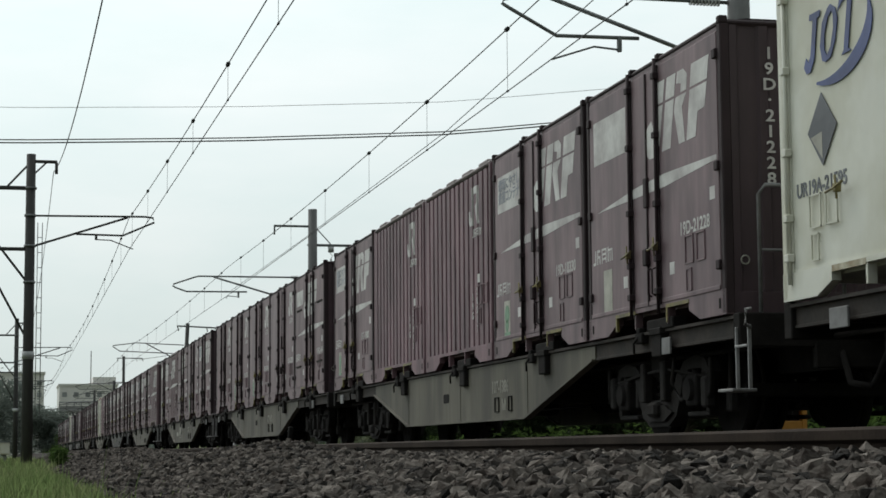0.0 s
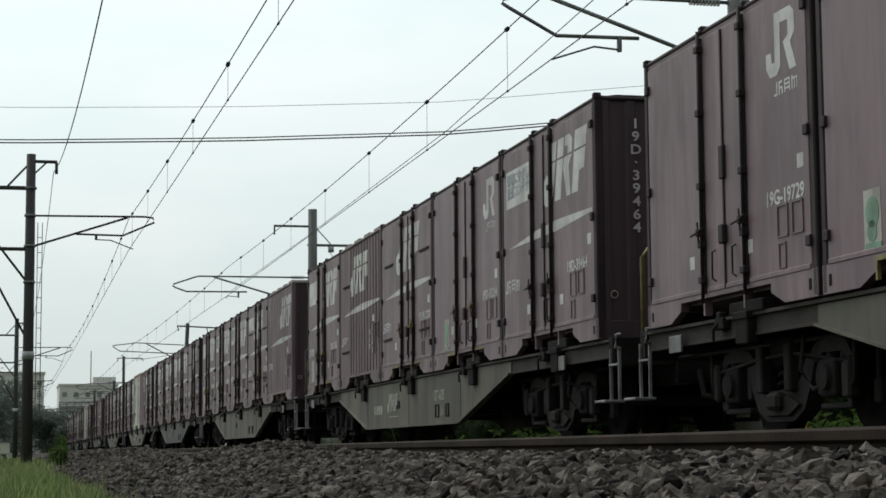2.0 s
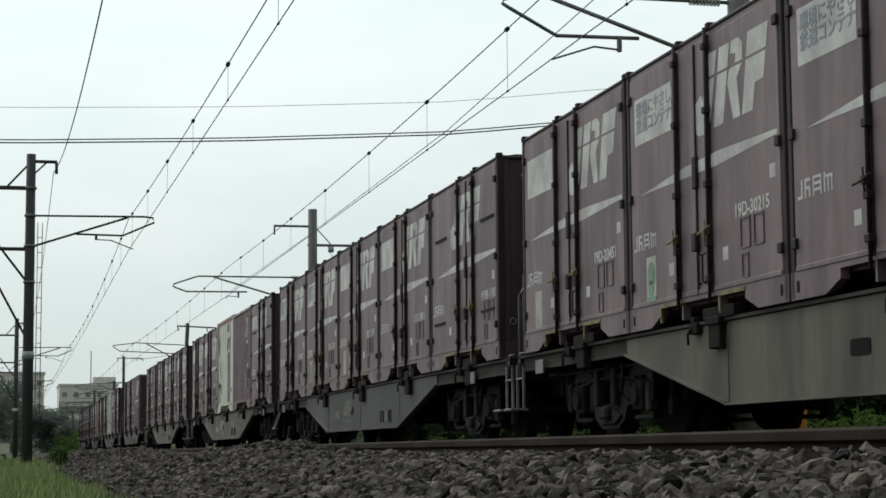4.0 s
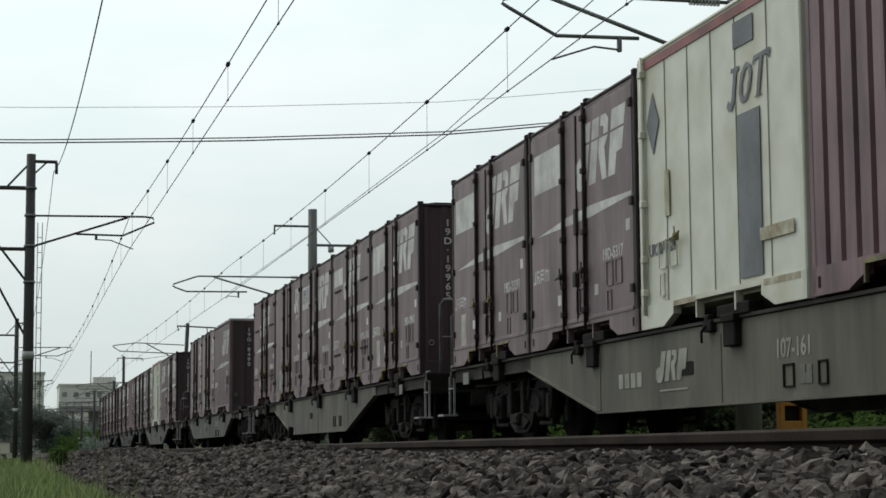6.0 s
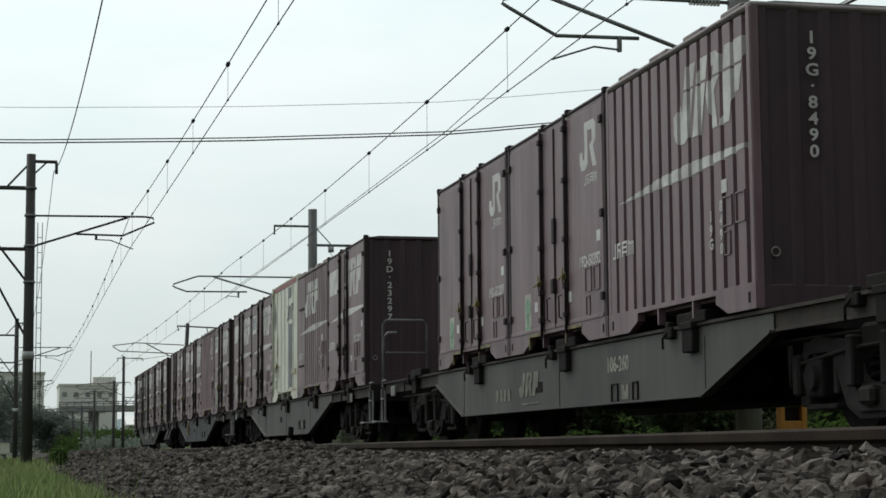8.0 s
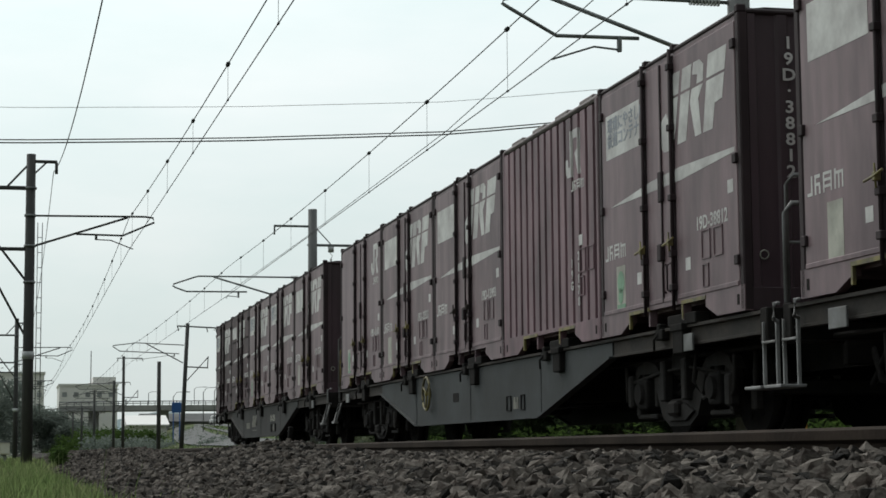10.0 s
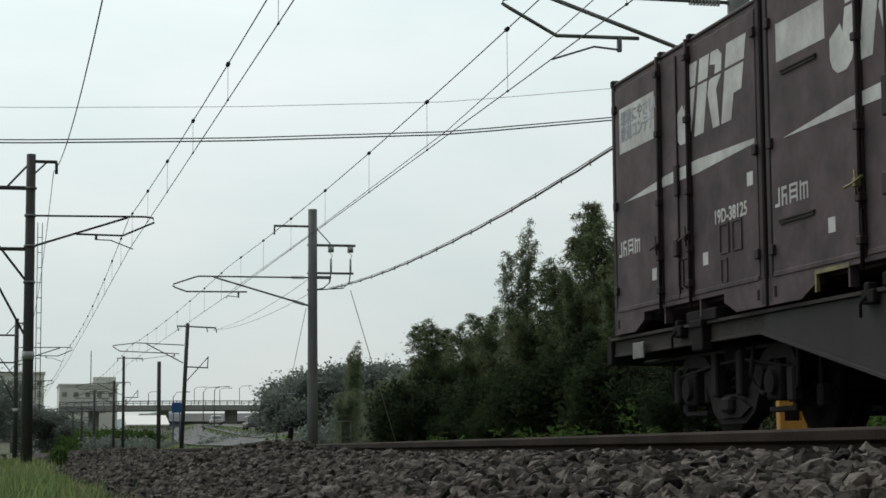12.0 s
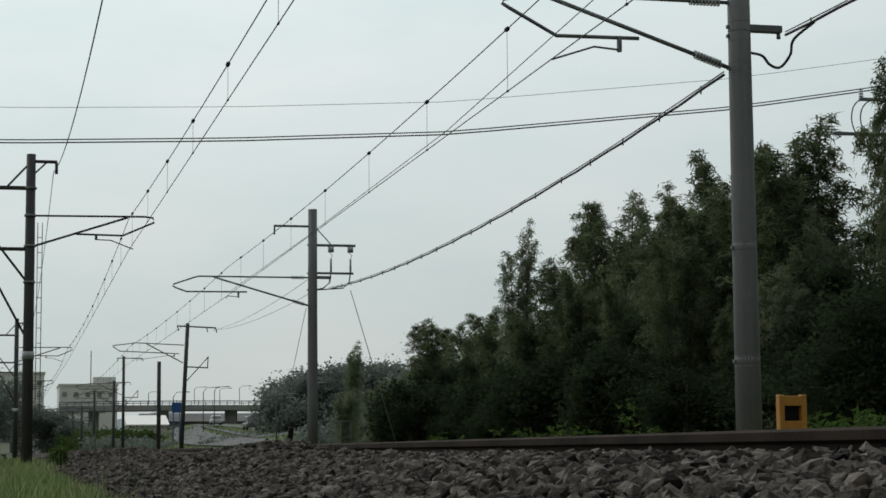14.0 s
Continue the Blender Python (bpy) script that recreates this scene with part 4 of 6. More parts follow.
# ---- the train, from its front: (shift along the train, wagon, containers from front to rear) ----
def build_train():
    D, P, V, R, RM, RV, W = "mark", "plain", "vent", "rib", "rib_mark", "rib_vent", "reefer"
    n, d, f = PAINTS
    plan = [
        (0.10, ("", "olive", False, False), [None, None, None, None, (W, "UR19A-21595", True)]),
        (-0.03, ("107-1386", "olive", False, False), [(D, "19D-21228", n), (D, "19D-18330", n, 1), (R, "19G-20517", f), (R, "19G-21953", f), (D, "19D-38081", n, 1)]),
        (-0.21, ("107-1438", "olive", False, False), [(V, "V19C-4454", n), (P, "19D-51208", d), (P, "19D-51646", d), (P, "19D-42226", d), (P, "19G-19729", n)]),
        (-0.18, ("107-605", "olive", True, False), [(D, "19D-39464", n, 1), (P, "19D-50284", d), (V, "V19B-2370", n), (RV, "V19-1562", "maroon_brown"), (D, "19D-17062", n)]),
        (0.36, ("", "olive", False, False), [(RM, "19G-7103", n), (V, "V19C-7032", n), (D, "19D-28202", n, 1), (D, "19D-30215", n, 1), (D, "19D-20451", n)]),
        (-0.16, ("", "grey_dark", True, False), [(V, "V19B-1180", n), (D, "19D-24011", n), (D, "19D-21870", n), (D, "19D-31054", n, 1), (D, "19D-40073", n, 1)]),
        (-0.42, ("107-161", "olive", True, False), [(V, "V19C-5182", n), (R, "19G-19562", f), (W, "UR20A-420", False), (D, "19D-5317", n), (D, "19D-23291", n)]),
        (0.22, ("", "olive", False, False), [(D, "19D-19965", n), (V, "V19C-4395", n), (D, "19D-33420", n, 1), (P, "19D-47011", n), (V, "V19B-6651", f)]),
        (0.10, ("106-260", "grey_dark", True, False), [None, (RM, "19G-8490", d), (P, "19D-50392", d), (P, "19D-51209", d), None]),
        (0.19, ("", "grey_dark", False, False), [(D, "19D-23297", d), (RV, "V19-2204", n), (W, "UR20A-117", False), (D, "19D-28109", n, 1), (D, "19D-15540", n)]),
        (-0.36, ("", "grey_blue", False, True), [(D, "19D-38812", n, 1), (R, "19G-21178", f), (D, "19D-13993", n), (D, "19D-22333", n), (P, "19D-42601", d)]),
        (-0.09, ("104-1296", "grey_black", True, False), [(D, "19D-17208", n), (D, "19D-30448", n, 1), (D, "19D-18934", n, 1), (V, "V19C-4682", "maroon_sooty"), (D, "19D-38125", "maroon_sooty", 1)]),
    ]
    looser = {1: 0.08, 2: 0.04, 5: 0.03, 6: 0.05, 7: 0.025, 11: 0.03}     # wagons whose load stands farther apart
    moving = []
    for i, (shift, (number, paint, marked, wheel_mark), load) in enumerate(plan):
        back = (i - 1) * WAGON + shift
        w = wagon(number, paint, marked, wheel_mark, "yellow" if i in (2, 3, 5, 10) else "galv_dull", 0.0 if i in (2, 6) else -0.52, i not in (3, 6), i == 8, i == 11, (i == 11, i in (5, 10)), (i not in (2, 6), i > 1))
        gap = looser.get(i, 0.0)
        moving.append((w, back - FIRST + 2 * gap, 0.0))
        for k, item in enumerate(load):
            if item is None:
                continue
            if item[0] == "reefer":
                c = reefer(item[1], item[2])
            else:
                c = container(item[0], item[1], item[2], sticky=(i + k) % 3 != 0, words=len(item) > 3, on_end=item[1] == "19G-8490")
            moving.append((c, back + k * (SLOT + gap) + (0.34 if i == 0 else 0.0), DECK))
    return moving


def train_y(t):
    """Where the leading end of the first whole wagon's load stands."""
    u = t - 6.0
    return 13.264 - 18.2908 * t + 0.0242 * u * u - 0.001 * u ** 3


TRAIN = build_train()


def motions():
    times = [0.5 * k for k in range(29)]
    for ob, back, z in TRAIN:
        walk(ob, [(t, pose(TRACK_FAR, train_y(t) + back, z)) for t in times])
    steps = [k / 30 for k in range(421)]
    turned = [-math.degrees((train_y(t) - train_y(0)) / WHEEL_R) for t in steps]
    for ws, a in WHEELSETS:
        walk(ws, [(t, pose(0, a, WHEEL_R, turn)) for t, turn in zip(steps, turned)])


# ---- ground ----
def ground_height(x, y):
    """Flat beside the line, rising gently far off to the right."""
    rise = np.clip((y - 95.0) / 240.0, 0, 1) * 5.2
    side = np.clip((x - 10.5 - 0.02 * np.clip(y - 95.0, 0, 240)) / 16.0, 0, 1)
    side = side * side * (3 - 2 * side)
    left = np.clip((-3.0 - x) / 8.0, 0, 1) * np.clip((y - 60.0) / 200.0, 0, 1) * 3.0
    near = np.clip((x - 9.0) / 4.0, 0, 1) * 0.25
    return -0.42 + rise * side + left + near


def build_ground():
    xs = np.concatenate([np.linspace(-2500, -60, 12), np.linspace(-50, 70, 97), np.linspace(90, 2500, 12)])
    ys = np.concatenate([np.linspace(-2500, -30, 10), np.linspace(-20, 380, 161), np.linspace(420, 3500, 16)])
    gx, gy = np.meshgrid(xs, ys)
    gz = ground_height(gx, gy)
    v = np.stack([gx, gy, gz], -1).reshape(-1, 3)
    n = len(xs)
    i = (np.arange(len(ys) - 1)[:, None] * n + np.arange(n - 1)[None]).ravel()
    f = np.stack([i, i + 1, i + n + 1, i + n], 1)
    tagged(raw("ground", v, f, M["soil"], smooth=True), "grassy ground beside the railway", "ground", kind="structure")


build_ground()


def bed_height(x):
    """Profile across the ballast of both tracks."""
    return np.interp(x, [0.3, 0.75, 1.55, 2.15, 2.5, 2.72, 3.56, 3.8, 6.2, 6.5, 7.4, 7.7, 8.3, 9.3],
                     [-0.50, -0.40, -0.222, -0.158, -0.150, -0.205, -0.205, -0.178, -0.155, -0.17, -0.17, -0.155, -0.18, -0.50])


def mound(x, y):
    """Stone heaped along the shoulder: one hump near by, a higher crest far along."""
    across = np.interp(x, [0.9, 1.8, 2.36, 2.50], [0.0, 0.85, 1.0, 0.0])
    far = np.clip((y - 26.0) / 9.0, 0, 1)
    return across * (0.105 * np.exp(-((y - 15.9) / 1.7) ** 2) + 0.095 * far * far * (3 - 2 * far))


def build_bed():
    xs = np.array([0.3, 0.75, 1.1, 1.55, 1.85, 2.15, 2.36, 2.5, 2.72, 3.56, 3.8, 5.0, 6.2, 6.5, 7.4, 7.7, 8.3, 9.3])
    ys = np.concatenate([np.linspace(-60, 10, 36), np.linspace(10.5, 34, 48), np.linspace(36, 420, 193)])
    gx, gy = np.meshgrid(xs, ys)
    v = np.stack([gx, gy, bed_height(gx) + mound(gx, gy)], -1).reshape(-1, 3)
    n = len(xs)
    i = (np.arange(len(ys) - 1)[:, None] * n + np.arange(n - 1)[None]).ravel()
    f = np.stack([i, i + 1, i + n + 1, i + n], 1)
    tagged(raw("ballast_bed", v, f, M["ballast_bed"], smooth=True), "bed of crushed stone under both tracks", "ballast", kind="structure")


build_bed()


def stones(name, count, x0, x1, y0, y1, size, seed, power=1.0, label="loose grey-brown crushed stone ballast"):
    """Angular stones strewn over the bed."""
    rng = np.random.default_rng(seed)
    t = (1 + 5 ** 0.5) / 2
    ico = np.array([(-1, t, 0), (1, t, 0), (-1, -t, 0), (1, -t, 0), (0, -1, t), (0, 1, t), (0, -1, -t), (0, 1, -t), (t, 0, -1), (t, 0, 1), (-t, 0, -1), (-t, 0, 1)])
    ico /= np.linalg.norm(ico[0])
    tri = np.array([(0, 11, 5), (0, 5, 1), (0, 1, 7), (0, 7, 10), (0, 10, 11), (1, 5, 9), (5, 11, 4), (11, 10, 2), (10, 7, 6), (7, 1, 8),
                    (3, 9, 4), (3, 4, 2), (3, 2, 6), (3, 6, 8), (3, 8, 9), (4, 9, 5), (2, 4, 11), (6, 2, 10), (8, 6, 7), (9, 8, 1)])
    y = y0 + (y1 - y0) * rng.random(count) ** power
    x = x0 + (x1 - x0) * rng.random(count)
    r = size * (0.45 + 0.70 * rng.random(count) ** 1.5)
    z = bed_height(x) + mound(x, y) + r * (0.1 + 0.6 * rng.random(count))
    q = rng.normal(size=(count, 3, 3))
    q, _ = np.linalg.qr(q)
    blocky = np.sign(ico) * np.abs(ico) ** 0.62
    shape = blocky[None] * (0.84 + 0.30 * rng.random((count, 12, 1))) * (1 + 0.16 * rng.normal(size=(count, 12, 3)))
    shape = shape * (0.50 + 0.55 * rng.random((count, 1, 3)))
    shape = np.einsum("nij,nkj->nki", q, shape) * r[:, None, None]
    v = (shape + np.stack([x, y, z], 1)[:, None]).reshape(-1, 3)
    f = (tri[None] + 12 * np.arange(count)[:, None, None]).reshape(-1, 3)
    return tagged(raw(name, v, f, M["ballast"]), label, "ballast", kind="stuff")


stones("ballast_stones", 19000, 0.45, 2.50, 2.6, 12.0, 0.034, 1)
stones("ballast_stones", 14000, 0.45, 2.50, 12.0, 30.0, 0.042, 2)
stones("ballast_stones", 5000, 0.45, 2.50, -5.0, 2.6, 0.044, 6)
stones("ballast_stones", 5000, 0.45, 2.52, 30.0, 70.0, 0.055, 3)
stones("ballast_stones", 3000, 2.66, 3.6, 4.0, 20.0, 0.036, 4)
stones("ballast_stones", 3500, 3.8, 6.3, 6.0, 40.0, 0.040, 5)


def build_track(centre, drop):
    tr = thing("railway_track", "rust-brown steel rails on concrete sleepers in ballast", "railway track", kind="structure")
    prof = [(-0.0635, -0.153), (0.0635, -0.153), (0.0635, -0.143), (0.012, -0.122), (0.008, -0.105), (0.008, -0.052), (0.032, -0.040),
            (0.0325, -0.010), (0.022, -0.001), (0.0, 0.0), (-0.022, -0.001), (-0.0325, -0.010), (-0.032, -0.040), (-0.008, -0.052), (-0.008, -0.105), (-0.012, -0.122), (-0.0635, -0.143)]
    for s in (-1, 1):
        bm = bmesh.new()
        prism_y(bm, [(centre + s * 0.566 + a, b) for a, b in prof], -60, 420)
        part("rail", bm, M["rail"], tr)

    def sleeper(bm):
        prism_y(bm, [(-1.0, -0.30), (1.0, -0.30), (1.0, -0.165), (0.7, -0.148), (-0.7, -0.148), (-1.0, -0.165)], -0.11, 0.11)
    for k in range(110):
        shared("sleeper", "sleeper", sleeper, M["sleeper"], tr, at=pose(centre, -8 + k * 0.6, 0))
    tr.matrix_basis = pose(0, 0, -drop)
    return tr


build_track(TRACK_NEAR, 0.036)
build_track(TRACK_FAR, 0.0)


# ---- overhead line ----
def steel_bracket(bm, s, g):
    """Tubular cantilever; s: the way from the pole to the track; g: reach and height of its points."""
    top, tip, low, strut = g["top"], g["tip"], g["low"], g["strut"]
    pts = [(0.15, top[1]), (top[0] - 0.12, top[1]), (top[0], top[1] - 0.03), (tip[0] - 0.02, tip[1] + 0.06), tip, (tip[0] - 0.10, tip[1] - 0.06), low, (g["back"], low[1] + 0.01)]
    tube(bm, [(s * a, 0, b) for a, b in pts], 0.027, 8)
    tube(bm, [(s * 0.15, 0, g["foot"]), (s * strut[0], 0, strut[1])], 0.031, 8)
    a = g["back"] + 0.28
    soft_box(bm, s * a - 0.03, s * a + 0.03, -0.03, 0.03, low[1] - 0.19, low[1] + 0.03, 0.008)
    tube(bm, [(s * a, 0, low[1] - 0.16), (s * (a + 0.36), 0, low[1] - 0.13), (s * g["wire"], 0, g["wire_z"])], 0.015, 6)


BRACKET_A = dict(top=(3.05, 6.02), tip=(3.38, 5.86), low=(2.63, 5.45), back=1.46, strut=(2.72, 5.97), foot=5.10, wire=2.70, wire_z=5.12)
BRACKET_B = dict(top=(3.90, 5.66), tip=(4.62, 5.33), low=(4.17, 5.15), back=2.19, strut=(3.29, 5.64), foot=4.73, wire=2.88, wire_z=4.93)
BRACKET_C = dict(top=(3.05, 6.08), tip=(4.20, 5.80), low=(3.80, 5.56), back=0.40, strut=(2.3, 6.05), foot=5.05, wire=2.7, wire_z=5.12)


def insulators(bm, s, g):
    up = (g["strut"][1] - g["foot"]) / (g["strut"][0] - 0.15)
    for z0, z1, a, b in ((g["top"][1], g["top"][1], 0.30, 0.70), (g["foot"] + 0.15 * up, g["foot"] + 0.5 * up, 0.30, 0.65)):
        for k in range(9):
            f = k / 8
            x, z = s * (a + (b - a) * f), z0 + (z1 - z0) * f
            tube(bm, [(x - 0.010, 0, z), (x + 0.010, 0, z)], 0.062, 12)


def concrete_pole(x, y, top, side, g, bands, name="catenary_pole"):
    p = thing(name, "tall round grey concrete overhead line pole beside the track", "pole", "overhead line poles", at=pose(x, y, 0))
    bm = bmesh.new()
    tube(bm, [(0, 0, -0.5), (0, 0, 2.0), (0, 0, 4.5), (0, 0, top)], 0.180, 28, 0.148)
    part("shaft", bm, M["concrete"], p)
    for z in bands:
        bm = bmesh.new()
        rb = 0.1785 - 0.0042 * z
        for e in (-0.07, 0.07):
            tube(bm, [(0, 0, z + e - 0.008), (0, 0, z + e + 0.008)], rb + 0.001, 24)
        tube(bm, [(0, 0, z - 0.065), (0, 0, z + 0.065)], rb - 0.0005, 24)
        soft_box(bm, -rb - 0.03, -rb + 0.02, -0.03, 0.03, z - 0.025, z + 0.025, 0.006)
        part("clamp_band", bm, M["concrete"], p)
    bm = bmesh.new()
    steel_bracket(bm, side, g)
    part("cantilever", bm, M["galv"], p, "galvanised tubular cantilever")
    bm = bmesh.new()
    insulators(bm, side, g)
    part("insulators", bm, M["porcelain"], p, "ribbed grey insulators")
    return p


def side_arms(p, tall):
    """Cable brackets on the field side, with dead-end insulators where the pole is tall."""
    bm = bmesh.new()
    soft_box(bm, 0.1, 0.62, -0.06, 0.06, 5.62, 5.72, 0.01)
    tube(bm, [(0.58, 0, 5.62), (0.58, 0, 5.54)], 0.03, 8)
    part("cable_bracket", bm, M["galv"], p)
    if tall:
        bm = bmesh.new()
        soft_box(bm, 0.1, 1.45, -0.05, 0.05, 6.71, 6.79, 0.01)
        soft_box(bm, 0.1, 1.38, -0.05, 0.05, 5.78, 5.85, 0.01)
        soft_box(bm, -1.30, -0.1, -0.04, 0.04, 7.34, 7.41, 0.01)
        tube(bm, [(-1.28, 0, 7.38), (-1.28, 0, 7.08)], 0.03, 6)
        tube(bm, [(0.1, 0, 7.35), (0.62, 0, 6.78)], 0.02, 6)
        part("cross_arm", bm, M["galv"], p)
        bm = bmesh.new()
        for x in (0.62, 1.28):
            tube(bm, [(x, 0, 6.70), (x, 0, 6.52)], 0.10, 12)
            tube(bm, [(x, 0, 5.86), (x, 0, 6.30)], 0.035, 10)
            tube(bm, [(x, 0, 6.3), (x + 0.05, 0, 6.42), (x - 0.1, 0, 6.55)], 0.012, 6)
        part("insulators", bm, M["porcelain"], p)
        bm = bmesh.new()
        for x in (0.62, 1.28):
            tube(bm, [(x, 0, 5.86), (x - 0.05, 0, 5.5), (x - 0.25, 0, 5.32), (0.1, 0, 5.25)], 0.022, 6)
        part("cable_tails", bm, M["wire"], p)


pole_a = concrete_pole(9.70, 23.6, 8.2, -1, BRACKET_A, (1.07, 2.62, 5.10, 5.55, 5.68, 6.02))
side_arms(pole_a, False)
pole_b = concrete_pole(9.70, 61.0, 7.95, -1, BRACKET_B, (4.73, 5.25, 5.66, 5.81, 6.75, 7.38))
side_arms(pole_b, True)
bm = bmesh.new()
box(bm, 0.2, 1.3, -0.02, 0.02, 0.88, 0.92)
box(bm, 0.2, 1.3, -0.02, 0.02, 0.34, 0.38)
for x in (0.22, 0.95, 1.28):
    box(bm, x - 0.015, x + 0.015, -0.015, 0.015, -0.4, 0.9)
fence = tagged(part("rail_fence", bm, M["galv"]), "low grey steel rail fence beside a pole", "fence")
fence.matrix_basis = pole_b.matrix_basis.copy()


def steel_pole(x, y, top, side, arms, dark=True, cantilever=True, wide=0.11):
    p = thing("catenary_pole", "dark weathered steel overhead line pole beside the track", "pole", "overhead line poles", at=pose(x, y, 0))
    bm = bmesh.new()
    tube(bm, [(0, 0, -0.6), (0, 0, 3.0), (0, 0, top)], wide, 14, wide * 0.85)
    part("shaft", bm, M["pole_dark"], p)
    if cantilever:
        bm = bmesh.new()
        steel_bracket(bm, side, BRACKET_C)
        part("cantilever", bm, M["pole_dark"], p, "dark tubular cantilever")
    if arms:
        bm = bmesh.new()
        soft_box(bm, -0.6, 1.65, -0.04, 0.04, top - 0.22, top - 0.14, 0.01)
        for x2 in (-0.58, 1.1, 1.62):
            tube(bm, [(x2, 0, top - 0.2), (x2 + 0.08, 0, top - 0.45)], 0.03, 6)
        part("cross_arm", bm, M["pole_dark"], p)
        bm = bmesh.new()
        soft_box(bm, 0.05, 1.3, -0.035, 0.035, 4.80, 4.87, 0.01)
        tube(bm, [(1.27, 0, 4.85), (1.27, 0, 5.5)], 0.03, 6)
        tube(bm, [(0.05, 0, 3.95), (1.27, 0, 5.45)], 0.03, 6)
        part("bracket", bm, M["pole_dark"], p)
    return p


leaning = steel_pole(9.55, 108.0, 7.35, -1, True, wide=0.13)
leaning.matrix_basis = pose(9.55, 108.0, 0, 0, 2.5, 0)
steel_pole(9.70, 127.0, 6.05, -1, False, cantilever=False, wide=0.15)
steel_pole(9.70, 168.0, 8.5, -1, True, wide=0.14)
for px, py, h in ((10.35, 196.0, 7.4), (9.9, 232.0, 7.6), (9.5, 262.0, 6.2), (9.5, 300.0, 6.4)):
    steel_pole(px, py, h, -1, True, wide=0.16)


def left_pole(x, y, top):
    """Pole of the nearer track with brackets to both sides."""
    p = thing("catenary_pole", "dark weathered overhead line pole with side brackets", "pole", "overhead line poles", at=pose(x, y, 0))
    bm = bmesh.new()
    tube(bm, [(0, 0, -0.9), (0, 0, 3.0), (0, 0, top)], 0.155, 16, 0.120)
    part("shaft", bm, M["pole_dark"], p)
    bm = bmesh.new()
    tube(bm, [(0.1, 0, 6.17), (3.0, 0, 6.20), (3.22, 0, 6.17), (3.25, 0, 6.05), (2.42, 0, 5.68), (1.2, 0, 5.70)], 0.027, 8)
    tube(bm, [(0.1, 0, 5.36), (2.55, 0, 6.17)], 0.030, 8)
    tube(bm, [(1.72, 0, 5.70), (1.72, 0, 5.55)], 0.035, 6)
    tube(bm, [(1.72, 0, 5.56), (2.1, 0, 5.55), (2.70, 0, 5.32)], 0.016, 6)
    part("cantilever", bm, M["pole_dark"], p, "dark tubular cantilever")
    bm = bmesh.new()
    soft_box(bm, 0.05, 0.68, -0.04, 0.04, 7.58, 7.66, 0.01)
    tube(bm, [(0.05, 0, 7.25), (0.4, 0, 7.6)], 0.025, 6)
    tube(bm, [(0.66, 0, 7.6), (0.66, 0, 7.30)], 0.04, 8)
    soft_box(bm, -2.4, 0.05, -0.05, 0.05, 6.85, 6.95, 0.01)
    tube(bm, [(-0.1, 0, 7.5), (-0.62, 0, 6.92)], 0.03, 6)
    soft_box(bm, -2.4, 0.05, -0.05, 0.05, 5.23, 5.32, 0.01)
    tube(bm, [(-1.3, 0, 6.0), (-0.1, 0, 4.45)], 0.035, 6)
    tube(bm, [(-1.5, 0, 5.6), (-0.1, 0, 3.0)], 0.035, 6)
    part("bracket", bm, M["pole_dark"], p)
    for z, tall, m in ((2.47, 0.10, "porcelain"), (4.4, 0.03, "galv"), (5.36, 0.03, "galv"), (6.17, 0.03, "galv"), (6.9, 0.03, "galv")):
        bm = bmesh.new()
        tube(bm, [(0, 0, z - tall), (0, 0, z + tall)], 0.158, 14)
        part("clamp_band", bm, M[m], p)
    bm = bmesh.new()
    for xx in (0.20, 0.32):
        tube(bm, [(xx, 0.1, 0.9), (xx, 0.1, 6.0)], 0.012, 5)
    for k in range(12):
        tube(bm, [(0.2, 0.1, 1.2 + k * 0.4), (0.32, 0.1, 1.2 + k * 0.4)], 0.01, 5)
    part("cable_ladder", bm, M["galv"], p)
    return p


left_pole(0.405, 50.0, 7.81)
left_pole(0.24, 113.0, 7.9)
left_pole(0.30, 165.0, 7.6)


def wire(name, pts, r, label, parent=None, mat="wire"):
    bm = bmesh.new()
    tube(bm, pts, r, 5)
    ob = part(name, bm, M[mat], parent)
    if parent is None:
        tagged(ob, label, "wire")
    return ob


def catenary(x_of, supports, contact_z, mast_z, dip, dropper_step, label, first=2.0):
    """Contact wire, sagging messenger and droppers through all supports."""
    c = thing("catenary_wires", label, "overhead wires", "overhead wires")
    ys = np.arange(supports[0], supports[-1] + 0.01, 2.0)
    wire("contact_wire", [(x_of(y), y, contact_z(y)) for y in ys], 0.0085, "", c)

    def mess(y):
        for a, b in zip(supports, supports[1:]):
            if a <= y <= b:
                f = (y - a) / (b - a)
                return mast_z(y) - dip * 4 * f * (1 - f)
        return mast_z(y)
    wire("messenger_wire", [(x_of(y), y, mess(y)) for y in ys], 0.0095, "", c)
    y = supports[0] + first
    while y < supports[-1]:
        if y > 0:
            bm = bmesh.new()
            tube(bm, [(x_of(y), y, contact_z(y)), (x_of(y), y, mess(y))], 0.0035, 4)
            tube(bm, [(x_of(y), y - 0.05, mess(y)), (x_of(y), y + 0.05, mess(y))], 0.034, 8)
            tube(bm, [(x_of(y), y - 0.03, contact_z(y)), (x_of(y), y + 0.03, contact_z(y))], 0.018, 6)
            part("dropper", bm, M["wire"], c)
        y += dropper_step
    return c


def far_x(y):
    return float(np.interp(y, [-14, 61, 108, 168, 300], [TRACK_FAR, TRACK_FAR, 6.62, 6.9, 6.9]))


